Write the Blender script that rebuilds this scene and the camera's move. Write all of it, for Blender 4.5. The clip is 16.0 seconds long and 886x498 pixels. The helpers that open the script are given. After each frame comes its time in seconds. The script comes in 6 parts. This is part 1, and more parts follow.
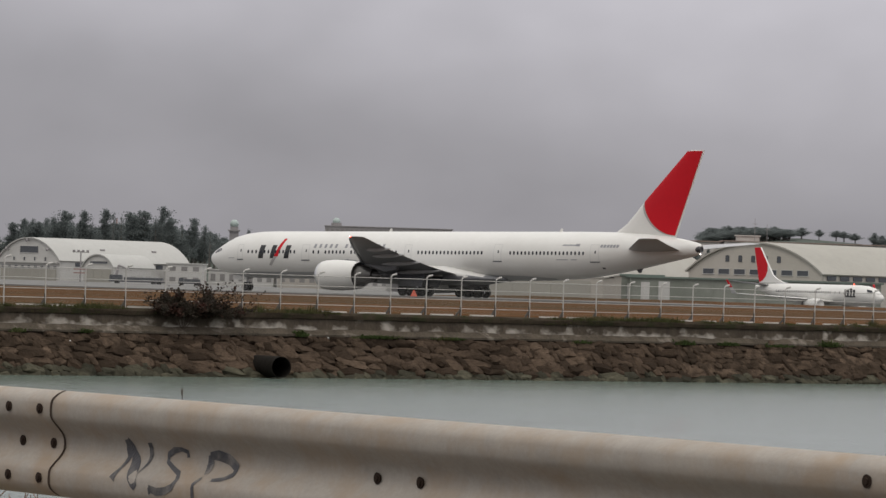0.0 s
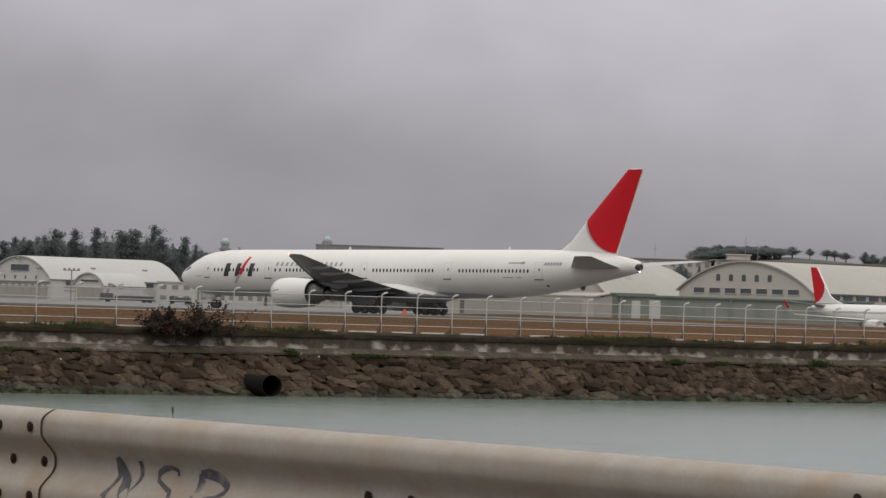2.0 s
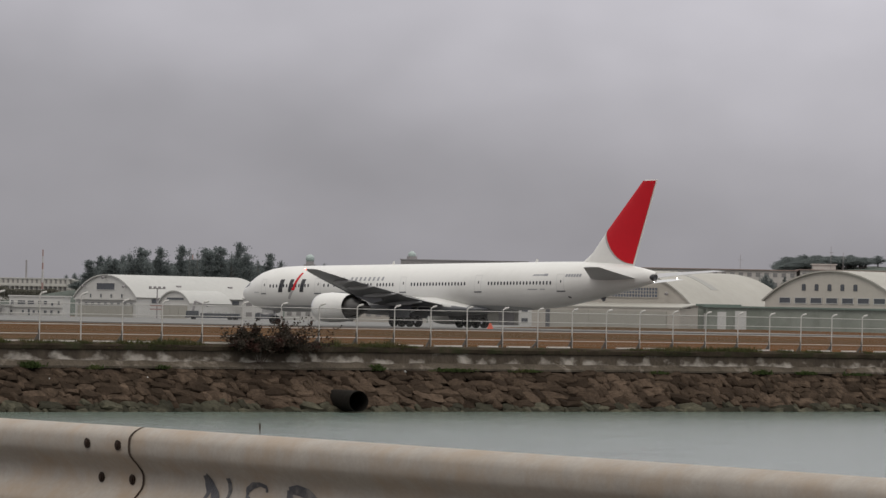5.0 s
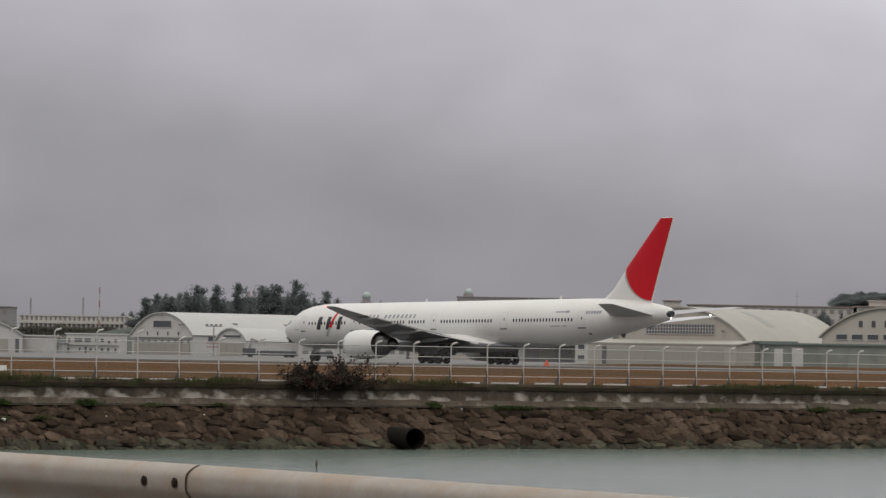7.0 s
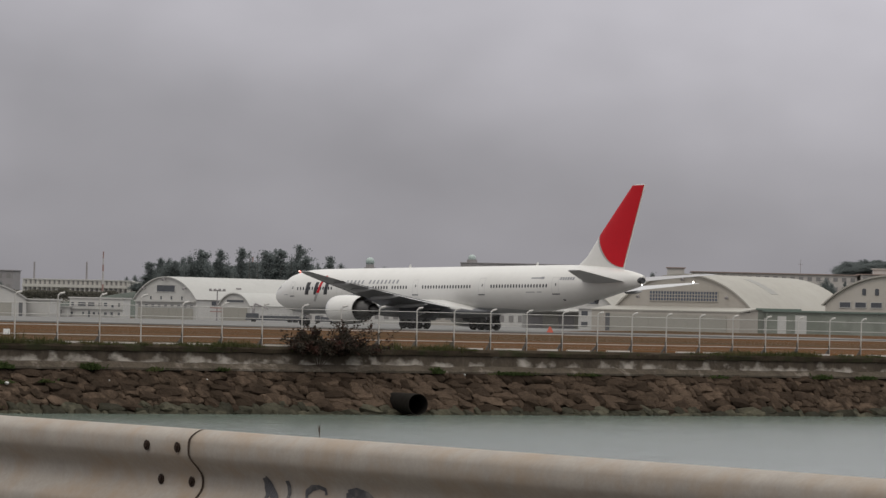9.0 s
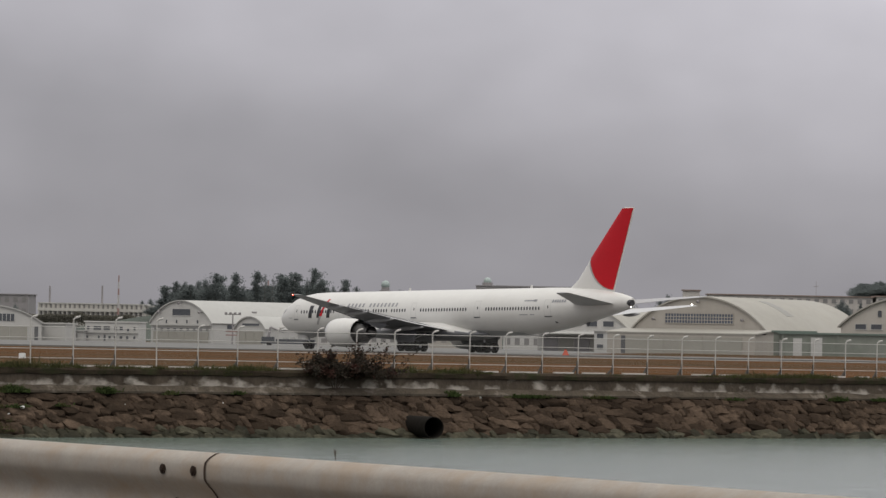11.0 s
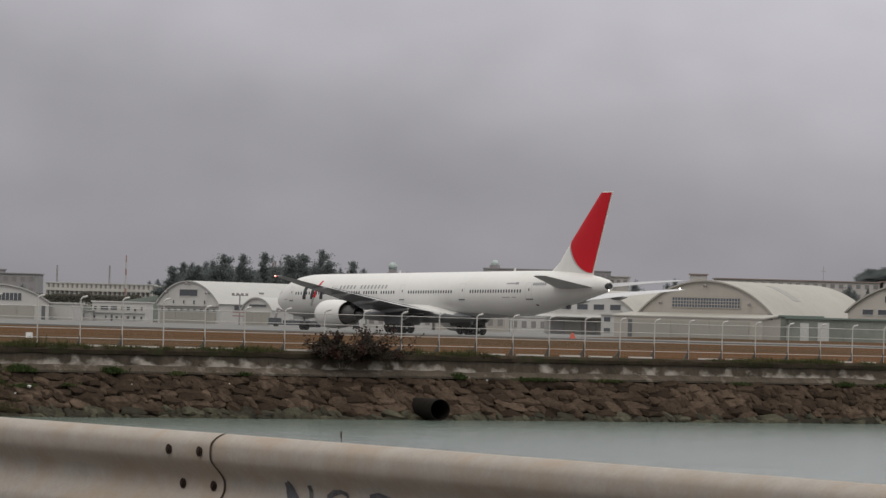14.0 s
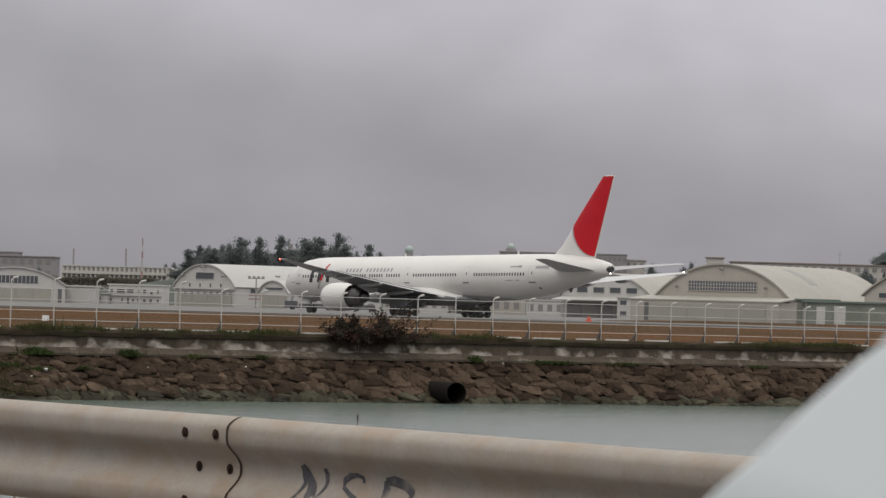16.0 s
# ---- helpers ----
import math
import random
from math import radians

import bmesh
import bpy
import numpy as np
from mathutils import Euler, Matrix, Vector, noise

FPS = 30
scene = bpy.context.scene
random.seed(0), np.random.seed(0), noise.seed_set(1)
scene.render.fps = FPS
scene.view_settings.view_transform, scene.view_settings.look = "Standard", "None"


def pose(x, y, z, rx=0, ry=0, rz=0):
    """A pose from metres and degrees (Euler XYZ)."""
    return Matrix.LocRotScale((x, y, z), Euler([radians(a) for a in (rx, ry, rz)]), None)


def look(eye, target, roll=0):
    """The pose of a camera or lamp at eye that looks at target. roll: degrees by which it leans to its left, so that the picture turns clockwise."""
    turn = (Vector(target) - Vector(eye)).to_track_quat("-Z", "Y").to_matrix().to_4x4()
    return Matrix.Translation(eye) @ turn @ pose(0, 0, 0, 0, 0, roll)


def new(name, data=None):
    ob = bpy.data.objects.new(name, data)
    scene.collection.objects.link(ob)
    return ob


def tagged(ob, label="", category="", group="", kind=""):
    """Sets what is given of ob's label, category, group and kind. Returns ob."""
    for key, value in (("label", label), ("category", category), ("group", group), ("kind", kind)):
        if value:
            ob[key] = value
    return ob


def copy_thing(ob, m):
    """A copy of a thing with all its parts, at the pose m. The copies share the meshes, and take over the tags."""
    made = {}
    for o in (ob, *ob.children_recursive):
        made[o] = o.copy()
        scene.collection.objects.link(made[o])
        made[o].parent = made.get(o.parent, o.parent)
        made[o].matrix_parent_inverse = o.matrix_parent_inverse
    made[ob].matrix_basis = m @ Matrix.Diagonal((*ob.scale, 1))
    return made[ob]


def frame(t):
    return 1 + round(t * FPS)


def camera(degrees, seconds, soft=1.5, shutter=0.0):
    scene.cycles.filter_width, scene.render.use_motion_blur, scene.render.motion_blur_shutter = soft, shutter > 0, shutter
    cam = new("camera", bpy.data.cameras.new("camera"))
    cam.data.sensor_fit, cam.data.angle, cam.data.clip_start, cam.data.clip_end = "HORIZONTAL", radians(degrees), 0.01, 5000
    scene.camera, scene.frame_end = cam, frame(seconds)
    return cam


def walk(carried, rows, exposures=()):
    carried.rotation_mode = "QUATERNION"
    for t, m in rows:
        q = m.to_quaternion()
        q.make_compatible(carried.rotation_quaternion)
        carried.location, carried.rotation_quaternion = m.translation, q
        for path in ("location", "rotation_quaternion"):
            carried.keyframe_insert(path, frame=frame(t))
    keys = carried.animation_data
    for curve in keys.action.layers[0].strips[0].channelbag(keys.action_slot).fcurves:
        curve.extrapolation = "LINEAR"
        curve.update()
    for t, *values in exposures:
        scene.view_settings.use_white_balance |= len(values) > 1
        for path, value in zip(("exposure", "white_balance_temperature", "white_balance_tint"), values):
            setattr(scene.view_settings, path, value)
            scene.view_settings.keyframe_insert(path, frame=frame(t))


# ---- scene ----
cam = camera(11.48, 16.0, soft=1.45, shutter=0.1)
EYE = (0.0, 0.0, 1.1)


def aim(yaw, pitch, roll):
    """The camera's pose on its one spot: degrees to the right, up, and of lean."""
    a, p = radians(yaw), radians(pitch)
    way = Vector((math.sin(a) * math.cos(p), math.cos(a) * math.cos(p), math.sin(p)))
    return look(EYE, Vector(EYE) + 100 * way, roll)


walk(cam, [(t, aim(y, p, r)) for t, y, p, r in (
    (0.0, -0.000, 0.518, 1.740),
    (0.5, -0.218, 0.692, 1.495),
    (1.0, -0.297, 0.683, 1.503),
    (1.5, -0.321, 0.739, 1.391),
    (2.0, 0.112, 0.764, 1.793),
    (2.5, 0.236, 0.687, 1.587),
    (3.0, 0.042, 0.649, 1.472),
    (3.5, -0.104, 0.636, 1.474),
    (4.0, -0.271, 0.637, 1.416),
    (4.5, -0.619, 0.722, 1.331),
    (4.7, -0.831, 0.810, 1.165),
    (6.8, -1.570, 1.294, 1.105),
    (7.0, -1.735, 1.390, 0.999),
    (7.5, -2.040, 1.595, 1.049),
    (8.0, -1.990, 1.508, 1.292),
    (8.5, -1.879, 1.064, 1.262),
    (9.0, -1.775, 0.945, 1.293),
    (9.2, -1.754, 0.924, 1.200),
    (11.3, -2.029, 1.257, 1.191),
    (11.5, -2.062, 1.252, 1.250),
    (12.0, -2.062, 1.310, 1.358),
    (12.5, -2.163, 1.318, 1.144),
    (13.0, -2.220, 1.385, 1.226),
    (13.5, -2.147, 1.309, 1.384),
    (14.0, -2.073, 1.008, 1.556),
    (14.5, -2.134, 0.857, 1.573),
    (15.0, -2.159, 0.823, 1.556),
    (15.5, -2.199, 0.749, 1.621),
    (16.0, -2.279, 0.784, 1.587),
)], exposures=((0.0, 0.02), (4.5, 0.02), (7.0, -0.06), (8.0, -0.10), (9.0, -0.04), (11.5, -0.02), (13.5, -0.05), (14.5, 0.0), (15.5, 0.03), (16.0, 0.07)))

# ---- sky and light: a closed cloud deck, bright overhead, with a broad weak sun behind it ----
world = bpy.data.worlds.new("overcast")
scene.world = world
world.use_nodes = True
wt = world.node_tree
wt.nodes.clear()


def wnode(kind, **kw):
    n = wt.nodes.new(kind)
    for k, v in kw.items():
        n.inputs[k].default_value = v
    return n


SUN_EL, SUN_AZ = 55.0, 200.0
sky = wt.nodes.new("ShaderNodeTexSky")
sky.sky_type, sky.sun_disc = "NISHITA", False
sky.sun_elevation, sky.sun_rotation = radians(SUN_EL), radians(SUN_AZ)
coord = wt.nodes.new("ShaderNodeTexCoord")
split = wt.nodes.new("ShaderNodeSeparateXYZ")
wt.links.new(coord.outputs["Generated"], split.inputs[0])
lift = wt.nodes.new("ShaderNodeMapRange")
lift.inputs["From Min"].default_value, lift.inputs["From Max"].default_value = 0.0, 1.0
lift.inputs["To Min"].default_value, lift.inputs["To Max"].default_value = 0.34, 1.08
wt.links.new(split.outputs["Z"], lift.inputs["Value"])


def cloud(scale, detail, lo, hi, rough=0.5):
    mp = wnode("ShaderNodeMapping", Scale=scale)
    wt.links.new(coord.outputs["Generated"], mp.inputs["Vector"])
    nz = wnode("ShaderNodeTexNoise", Scale=1.0, Detail=detail, Roughness=rough)
    wt.links.new(mp.outputs[0], nz.inputs["Vector"])
    rg = wt.nodes.new("ShaderNodeMapRange")
    rg.inputs["From Min"].default_value, rg.inputs["From Max"].default_value = 0.3, 0.7
    rg.inputs["To Min"].default_value, rg.inputs["To Max"].default_value = lo, hi
    wt.links.new(nz.outputs["Fac"], rg.inputs["Value"])
    return rg


def wmath(op, a, b):
    n = wt.nodes.new("ShaderNodeMath")
    n.operation = op
    wt.links.new(a, n.inputs[0])
    wt.links.new(b, n.inputs[1])
    return n.outputs[0]


big = cloud((9.0, 9.0, 17.0), 3.0, 0.88, 1.11)
fine = cloud((55.0, 55.0, 90.0), 4.0, 0.982, 1.018)
mid = cloud((21.0, 21.0, 34.0), 3.0, 0.955, 1.045)
# the deck thins a little with height and towards the right
rise = wt.nodes.new("ShaderNodeMapRange")
rise.inputs["From Min"].default_value, rise.inputs["From Max"].default_value = 0.0, 0.085
rise.inputs["To Min"].default_value, rise.inputs["To Max"].default_value = 0.84, 1.34
wt.links.new(split.outputs["Z"], rise.inputs["Value"])
east = wt.nodes.new("ShaderNodeMapRange")
east.inputs["From Min"].default_value, east.inputs["From Max"].default_value = -0.16, 0.16
east.inputs["To Min"].default_value, east.inputs["To Max"].default_value = 0.90, 1.19
wt.links.new(split.outputs["X"], east.inputs["Value"])
# a darker roll of cloud that sinks from left to right
roll_line = wt.nodes.new("ShaderNodeMath")
roll_line.operation = "MULTIPLY_ADD"
roll_line.inputs[1].default_value, roll_line.inputs[2].default_value = 0.215, -0.0275
wt.links.new(split.outputs["X"], roll_line.inputs[0])
off = wmath("ABSOLUTE", wmath("ADD", split.outputs["Z"], roll_line.outputs[0]), split.outputs["Y"])
roll_cloud = wt.nodes.new("ShaderNodeMapRange")
roll_cloud.interpolation_type = "SMOOTHSTEP"
roll_cloud.inputs["From Min"].default_value, roll_cloud.inputs["From Max"].default_value = 0.0, 0.022
roll_cloud.inputs["To Min"].default_value, roll_cloud.inputs["To Max"].default_value = 0.87, 1.02
wt.links.new(off, roll_cloud.inputs["Value"])
level = wmath("MULTIPLY", wmath("MULTIPLY", wmath("MULTIPLY", lift.outputs[0], rise.outputs[0]), east.outputs[0]), wmath("MULTIPLY", wmath("MULTIPLY", big.outputs[0], mid.outputs[0]), wmath("MULTIPLY", fine.outputs[0], roll_cloud.outputs[0])))
tint = wt.nodes.new("ShaderNodeMix")
tint.data_type, tint.blend_type = "RGBA", "MULTIPLY"
tint.inputs["Factor"].default_value = 1.0
hue = wt.nodes.new("ShaderNodeMix")
hue.data_type = "RGBA"
hue.inputs["A"].default_value, hue.inputs["B"].default_value = (1.0, 0.967, 1.045, 1), (1.0, 0.985, 0.96, 1)
high = wt.nodes.new("ShaderNodeMapRange")
high.inputs["From Min"].default_value, high.inputs["From Max"].default_value = 0.1, 0.5
wt.links.new(split.outputs["Z"], high.inputs["Value"])
wt.links.new(high.outputs[0], hue.inputs["Factor"])
wt.links.new(hue.outputs["Result"], tint.inputs["A"])
wt.links.new(level, tint.inputs["B"])
clouds = wnode("ShaderNodeBackground", Strength=1.0)
wt.links.new(tint.outputs["Result"], clouds.inputs["Color"])
clear = wnode("ShaderNodeBackground", Strength=0.05)
wt.links.new(sky.outputs[0], clear.inputs["Color"])
deck = wnode("ShaderNodeMixShader", Fac=0.93)
wt.links.new(clear.outputs[0], deck.inputs[1])
wt.links.new(clouds.outputs[0], deck.inputs[2])
wout = wt.nodes.new("ShaderNodeOutputWorld")
wt.links.new(deck.outputs[0], wout.inputs["Surface"])

sun = new("sun", bpy.data.lights.new("sun", "SUN"))
sun.data.energy, sun.data.angle, sun.data.color = 0.55, radians(25), (1.0, 0.94, 0.84)
az = radians(SUN_AZ)
sun.matrix_world = look((0, 0, 50), Vector((0, 0, 50)) - Vector((math.sin(az) * math.cos(radians(SUN_EL)), math.cos(az) * math.cos(radians(SUN_EL)), math.sin(radians(SUN_EL)))))


# ---- materials ----
def material(name, colour, rough=0.6, metal=0.0, var=0.15, scale=2.0, bump=0.0, bscale=20.0, second=None, mix=(0.45, 0.6), stretch=(1, 1, 1), piece=0.0, coord="Object", emit=0.0, spec=0.5, island=False, through_light=0.0):
    """A surface of one colour with wear at two scales; second: a stain's colour, mix: how the stain cuts in; piece: difference from piece to piece."""
    m = bpy.data.materials.new(name)
    m.use_nodes = True
    nt = m.node_tree
    b = nt.nodes["Principled BSDF"]
    b.inputs["Roughness"].default_value, b.inputs["Metallic"].default_value = rough, metal
    b.inputs["Specular IOR Level"].default_value = spec

    def node(kind, **kw):
        n = nt.nodes.new(kind)
        for k, v in kw.items():
            n.inputs[k].default_value = v
        return n

    tc = nt.nodes.new("ShaderNodeTexCoord")
    mp = node("ShaderNodeMapping", Scale=stretch)
    nt.links.new(tc.outputs[coord], mp.inputs["Vector"])
    n1 = node("ShaderNodeTexNoise", Scale=scale, Detail=6.0, Roughness=0.6)
    n2 = node("ShaderNodeTexNoise", Scale=scale * 7.3, Detail=5.0, Roughness=0.65)
    for n in (n1, n2):
        nt.links.new(mp.outputs[0], n.inputs["Vector"])
    add = nt.nodes.new("ShaderNodeMath")
    add.operation = "ADD"
    nt.links.new(n1.outputs["Fac"], add.inputs[0])
    nt.links.new(n2.outputs["Fac"], add.inputs[1])
    rng = nt.nodes.new("ShaderNodeMapRange")
    rng.inputs["From Min"].default_value, rng.inputs["From Max"].default_value = 0.65, 1.35
    rng.inputs["To Min"].default_value, rng.inputs["To Max"].default_value = 1 - var, 1 + var
    nt.links.new(add.outputs[0], rng.inputs["Value"])
    tone = rng.outputs[0]
    if piece:
        info = nt.nodes.new("ShaderNodeObjectInfo")
        pr = nt.nodes.new("ShaderNodeMapRange")
        pr.inputs["To Min"].default_value, pr.inputs["To Max"].default_value = 1 - piece, 1 + piece
        nt.links.new(nt.nodes.new("ShaderNodeNewGeometry").outputs["Random Per Island"] if island else info.outputs["Random"], pr.inputs["Value"])
        mu = nt.nodes.new("ShaderNodeMath")
        mu.operation = "MULTIPLY"
        nt.links.new(tone, mu.inputs[0])
        nt.links.new(pr.outputs[0], mu.inputs[1])
        tone = mu.outputs[0]
        # damp and dry stretches that run over many pieces
        geo = nt.nodes.new("ShaderNodeNewGeometry")
        wide = node("ShaderNodeTexNoise", Scale=0.35, Detail=4.0, Roughness=0.6)
        nt.links.new(geo.outputs["Position"], wide.inputs["Vector"])
        wr = nt.nodes.new("ShaderNodeMapRange")
        wr.inputs["From Min"].default_value, wr.inputs["From Max"].default_value = 0.32, 0.68
        wr.inputs["To Min"].default_value, wr.inputs["To Max"].default_value = 0.76, 1.24
        nt.links.new(wide.outputs["Fac"], wr.inputs["Value"])
        mv = nt.nodes.new("ShaderNodeMath")
        mv.operation = "MULTIPLY"
        nt.links.new(tone, mv.inputs[0])
        nt.links.new(wr.outputs[0], mv.inputs[1])
        tone = mv.outputs[0]
    base = nt.nodes.new("ShaderNodeMix")
    base.data_type, base.blend_type = "RGBA", "MULTIPLY"
    base.inputs["Factor"].default_value = 1.0
    base.inputs["A"].default_value = (*colour, 1)
    nt.links.new(tone, base.inputs["B"])
    out = base.outputs["Result"]
    if second:
        n3 = node("ShaderNodeTexNoise", Scale=scale * 0.71, Detail=7.0, Roughness=0.62)
        sh = node("ShaderNodeMapping", Scale=stretch, Location=(13.1, 7.7, 3.3))
        nt.links.new(tc.outputs[coord], sh.inputs["Vector"])
        nt.links.new(sh.outputs[0], n3.inputs["Vector"])
        cut = nt.nodes.new("ShaderNodeMapRange")
        cut.inputs["From Min"].default_value, cut.inputs["From Max"].default_value = mix
        nt.links.new(n3.outputs["Fac"], cut.inputs["Value"])
        st = nt.nodes.new("ShaderNodeMix")
        st.data_type = "RGBA"
        st.inputs["B"].default_value = (*second, 1)
        nt.links.new(cut.outputs[0], st.inputs["Factor"])
        nt.links.new(out, st.inputs["A"])
        out = st.outputs["Result"]
    nt.links.new(out, b.inputs["Base Color"])
    if bump:
        nb = node("ShaderNodeTexNoise", Scale=bscale, Detail=6.0, Roughness=0.6)
        nt.links.new(mp.outputs[0], nb.inputs["Vector"])
        bp = node("ShaderNodeBump", Strength=1.0, Distance=bump)
        nt.links.new(nb.outputs["Fac"], bp.inputs["Height"])
        nt.links.new(bp.outputs[0], b.inputs["Normal"])
    if emit:
        b.inputs["Emission Color"].default_value = (*colour, 1)
        b.inputs["Emission Strength"].default_value = emit
    if through_light:
        tl = nt.nodes.new("ShaderNodeBsdfTranslucent")
        nt.links.new(out, tl.inputs["Color"])
        blend = node("ShaderNodeMixShader", Fac=through_light)
        nt.links.new(b.outputs[0], blend.inputs[1])
        nt.links.new(tl.outputs[0], blend.inputs[2])
        nt.links.new(blend.outputs[0], nt.nodes["Material Output"].inputs["Surface"])
    return m


M = {}
M["white_paint"] = material("aircraft_white", (0.66, 0.65, 0.625), 0.32, var=0.035, scale=0.25, second=(0.61, 0.60, 0.57), mix=(0.5, 0.75))
M["belly"] = material("belly_grey", (0.40, 0.405, 0.41), 0.4, var=0.08, scale=0.5)
# wing grey darkened for the shade below; the upper tone holds sky light
M["wing"] = material("wing_shaded_grey", (0.19, 0.195, 0.205), 0.4, var=0.12, scale=0.5)
M["wing_lit"] = material("wing_upper_lit_grey", (0.46, 0.46, 0.465), 0.4, var=0.08, scale=0.5)
M["tail_grey"] = material("tailplane_grey", (0.35, 0.35, 0.355), 0.4, var=0.08, scale=0.5)
M["wing_dark"] = material("wing_leading_metal", (0.10, 0.105, 0.115), 0.4, 0.2, var=0.1)
M["red"] = material("tail_red", (0.50, 0.007, 0.016), 0.45, var=0.06, scale=0.3, spec=0.22)
M["arc"] = material("tail_grey_arc", (0.35, 0.34, 0.33), 0.35, var=0.05)
M["black"] = material("logo_black", (0.018, 0.018, 0.02), 0.4, var=0.1)
M["titles"] = material("title_grey", (0.27, 0.275, 0.29), 0.4, var=0.05)
M["seam"] = material("door_outline_grey", (0.56, 0.555, 0.54), 0.5, var=0.05)
M["glass"] = material("dark_window_glass", (0.025, 0.028, 0.034), 0.08, var=0.2)
M["nozzle"] = material("nozzle_metal", (0.12, 0.115, 0.11), 0.45, 0.7, var=0.2, scale=3)
M["intake"] = material("intake_dark", (0.03, 0.03, 0.033), 0.5, var=0.2)
M["lip"] = material("intake_lip_metal", (0.62, 0.62, 0.63), 0.3, 0.8, var=0.05)
M["tyre"] = material("tyre_rubber", (0.022, 0.022, 0.023), 0.85, var=0.2, scale=5)
M["gear"] = material("gear_grey", (0.45, 0.45, 0.46), 0.45, 0.2, var=0.12, scale=4)
M["beacon"] = material("lamp_white", (1.0, 0.93, 0.85), 0.4, var=0.0, emit=9.0)
M["beacon_red"] = material("lamp_red", (1.0, 0.08, 0.04), 0.4, var=0.0, emit=4.0)
M["rail_paint"] = material("guardrail_paint", (0.322, 0.288, 0.252), 0.6, var=0.14, scale=9.0, bump=0.0008, bscale=90, second=(0.300, 0.226, 0.160), mix=(0.42, 0.74), stretch=(0.8, 1.0, 0.9), spec=0.3)
M["rail_old"] = material("guardrail_joint_dirt", (0.055, 0.036, 0.026), 0.8, var=0.35, scale=30)
M["bolt"] = material("bolt_hole_rust", (0.032, 0.021, 0.016), 0.85, var=0.35, scale=60, spec=0.1)
M["graffiti"] = material("graffiti_paint", (0.052, 0.050, 0.056), 0.6, var=0.4, scale=12, second=(0.29, 0.255, 0.22), mix=(0.46, 0.72))
M["steel_post"] = material("galvanised_post", (0.32, 0.30, 0.27), 0.55, 0.3, var=0.2, scale=6)
M["asphalt"] = material("asphalt", (0.055, 0.054, 0.053), 0.9, var=0.25, scale=1.2, bump=0.004, bscale=120)
M["verge"] = material("verge_soil", (0.24, 0.20, 0.16), 0.95, var=0.3, scale=1.5, bump=0.01, bscale=25, second=(0.12, 0.13, 0.06), mix=(0.5, 0.65))
M["soil"] = material("dry_field", (0.112, 0.056, 0.027), 0.98, var=0.36, scale=0.06, bump=0.02, bscale=3.0, second=(0.066, 0.047, 0.028), mix=(0.46, 0.60), stretch=(0.3, 1.0, 1.0), spec=0.0)
M["concrete"] = material("apron_concrete", (0.165, 0.162, 0.154), 0.7, var=0.16, scale=0.05, second=(0.12, 0.117, 0.11), mix=(0.42, 0.68), stretch=(0.5, 1.0, 1.0), spec=0.3)
M["wall_conc"] = material("seawall_concrete", (0.078, 0.063, 0.049), 0.95, var=0.4, scale=1.1, bump=0.02, bscale=10, second=(0.045, 0.036, 0.028), mix=(0.48, 0.68), stretch=(1, 1, 0.5), spec=0.05)
M["toe"] = material("seawall_toe", (0.082, 0.068, 0.053), 0.95, var=0.45, scale=1.7, bump=0.03, bscale=7, second=(0.21, 0.182, 0.152), mix=(0.56, 0.70), spec=0.05)
M["coping"] = material("coping_weathered", (0.052, 0.040, 0.029), 0.95, var=0.4, scale=1.6, bump=0.02, bscale=9, second=(0.036, 0.038, 0.020), mix=(0.5, 0.65), spec=0.05)
M["plinth"] = material("plinth_white", (0.55, 0.52, 0.48), 0.85, var=0.2, scale=3)
M["rock"] = material("revetment_stone", (0.066, 0.047, 0.034), 0.95, var=0.6, scale=2.6, bump=0.09, bscale=7, piece=0.5, second=(0.034, 0.025, 0.018), mix=(0.44, 0.66), spec=0.03)
M["rock_rest"] = material("revetment_stone_far", (0.066, 0.047, 0.034), 0.95, var=0.6, scale=2.6, bump=0.09, bscale=7, piece=0.5, second=(0.034, 0.025, 0.018), mix=(0.44, 0.66), spec=0.03, island=True)
M["wet_rest"] = material("tide_stone_far", (0.054, 0.050, 0.035), 0.8, var=0.5, scale=2.2, bump=0.06, bscale=6, piece=0.5, second=(0.024, 0.023, 0.016), mix=(0.46, 0.66), spec=0.06, island=True)
M["rock_wet"] = material("tide_stone", (0.054, 0.050, 0.035), 0.8, var=0.5, scale=2.2, bump=0.06, bscale=6, piece=0.5, second=(0.024, 0.023, 0.016), mix=(0.46, 0.66), spec=0.06)
# near-black: shade between the stones and under the toe put into colour
M["bed_shade"] = material("revetment_bed_shade", (0.016, 0.012, 0.009), 0.95, var=0.3, scale=1.5, bump=0.03, bscale=8, spec=0.05)
M["fence"] = material("fence_white", (0.44, 0.42, 0.395), 0.55, var=0.16, scale=3)
M["wire"] = material("fence_wire", (0.22, 0.212, 0.20), 0.6, var=0.1, scale=3)
M["fence_dark"] = material("fence_brace_dark", (0.07, 0.06, 0.05), 0.7, var=0.2, scale=5)
M["pipe"] = material("drain_concrete", (0.017, 0.015, 0.013), 0.95, var=0.3, scale=4, bump=0.01, bscale=20, spec=0.05)
# almost black, to paint the unlit depth of the drain
M["pipe_in"] = material("drain_inner_shade", (0.004, 0.004, 0.004), 0.95, var=0.2, spec=0.0)
M["leaf"] = material("shrub_leaf", (0.028, 0.022, 0.015), 0.7, var=0.3, scale=3, second=(0.054, 0.023, 0.017), mix=(0.50, 0.64), spec=0.15, through_light=0.25)
M["twig"] = material("shrub_wood", (0.06, 0.042, 0.03), 0.85, var=0.25, scale=8)
M["dry_stem"] = material("dry_stem", (0.20, 0.115, 0.075), 0.85, var=0.4, scale=8)
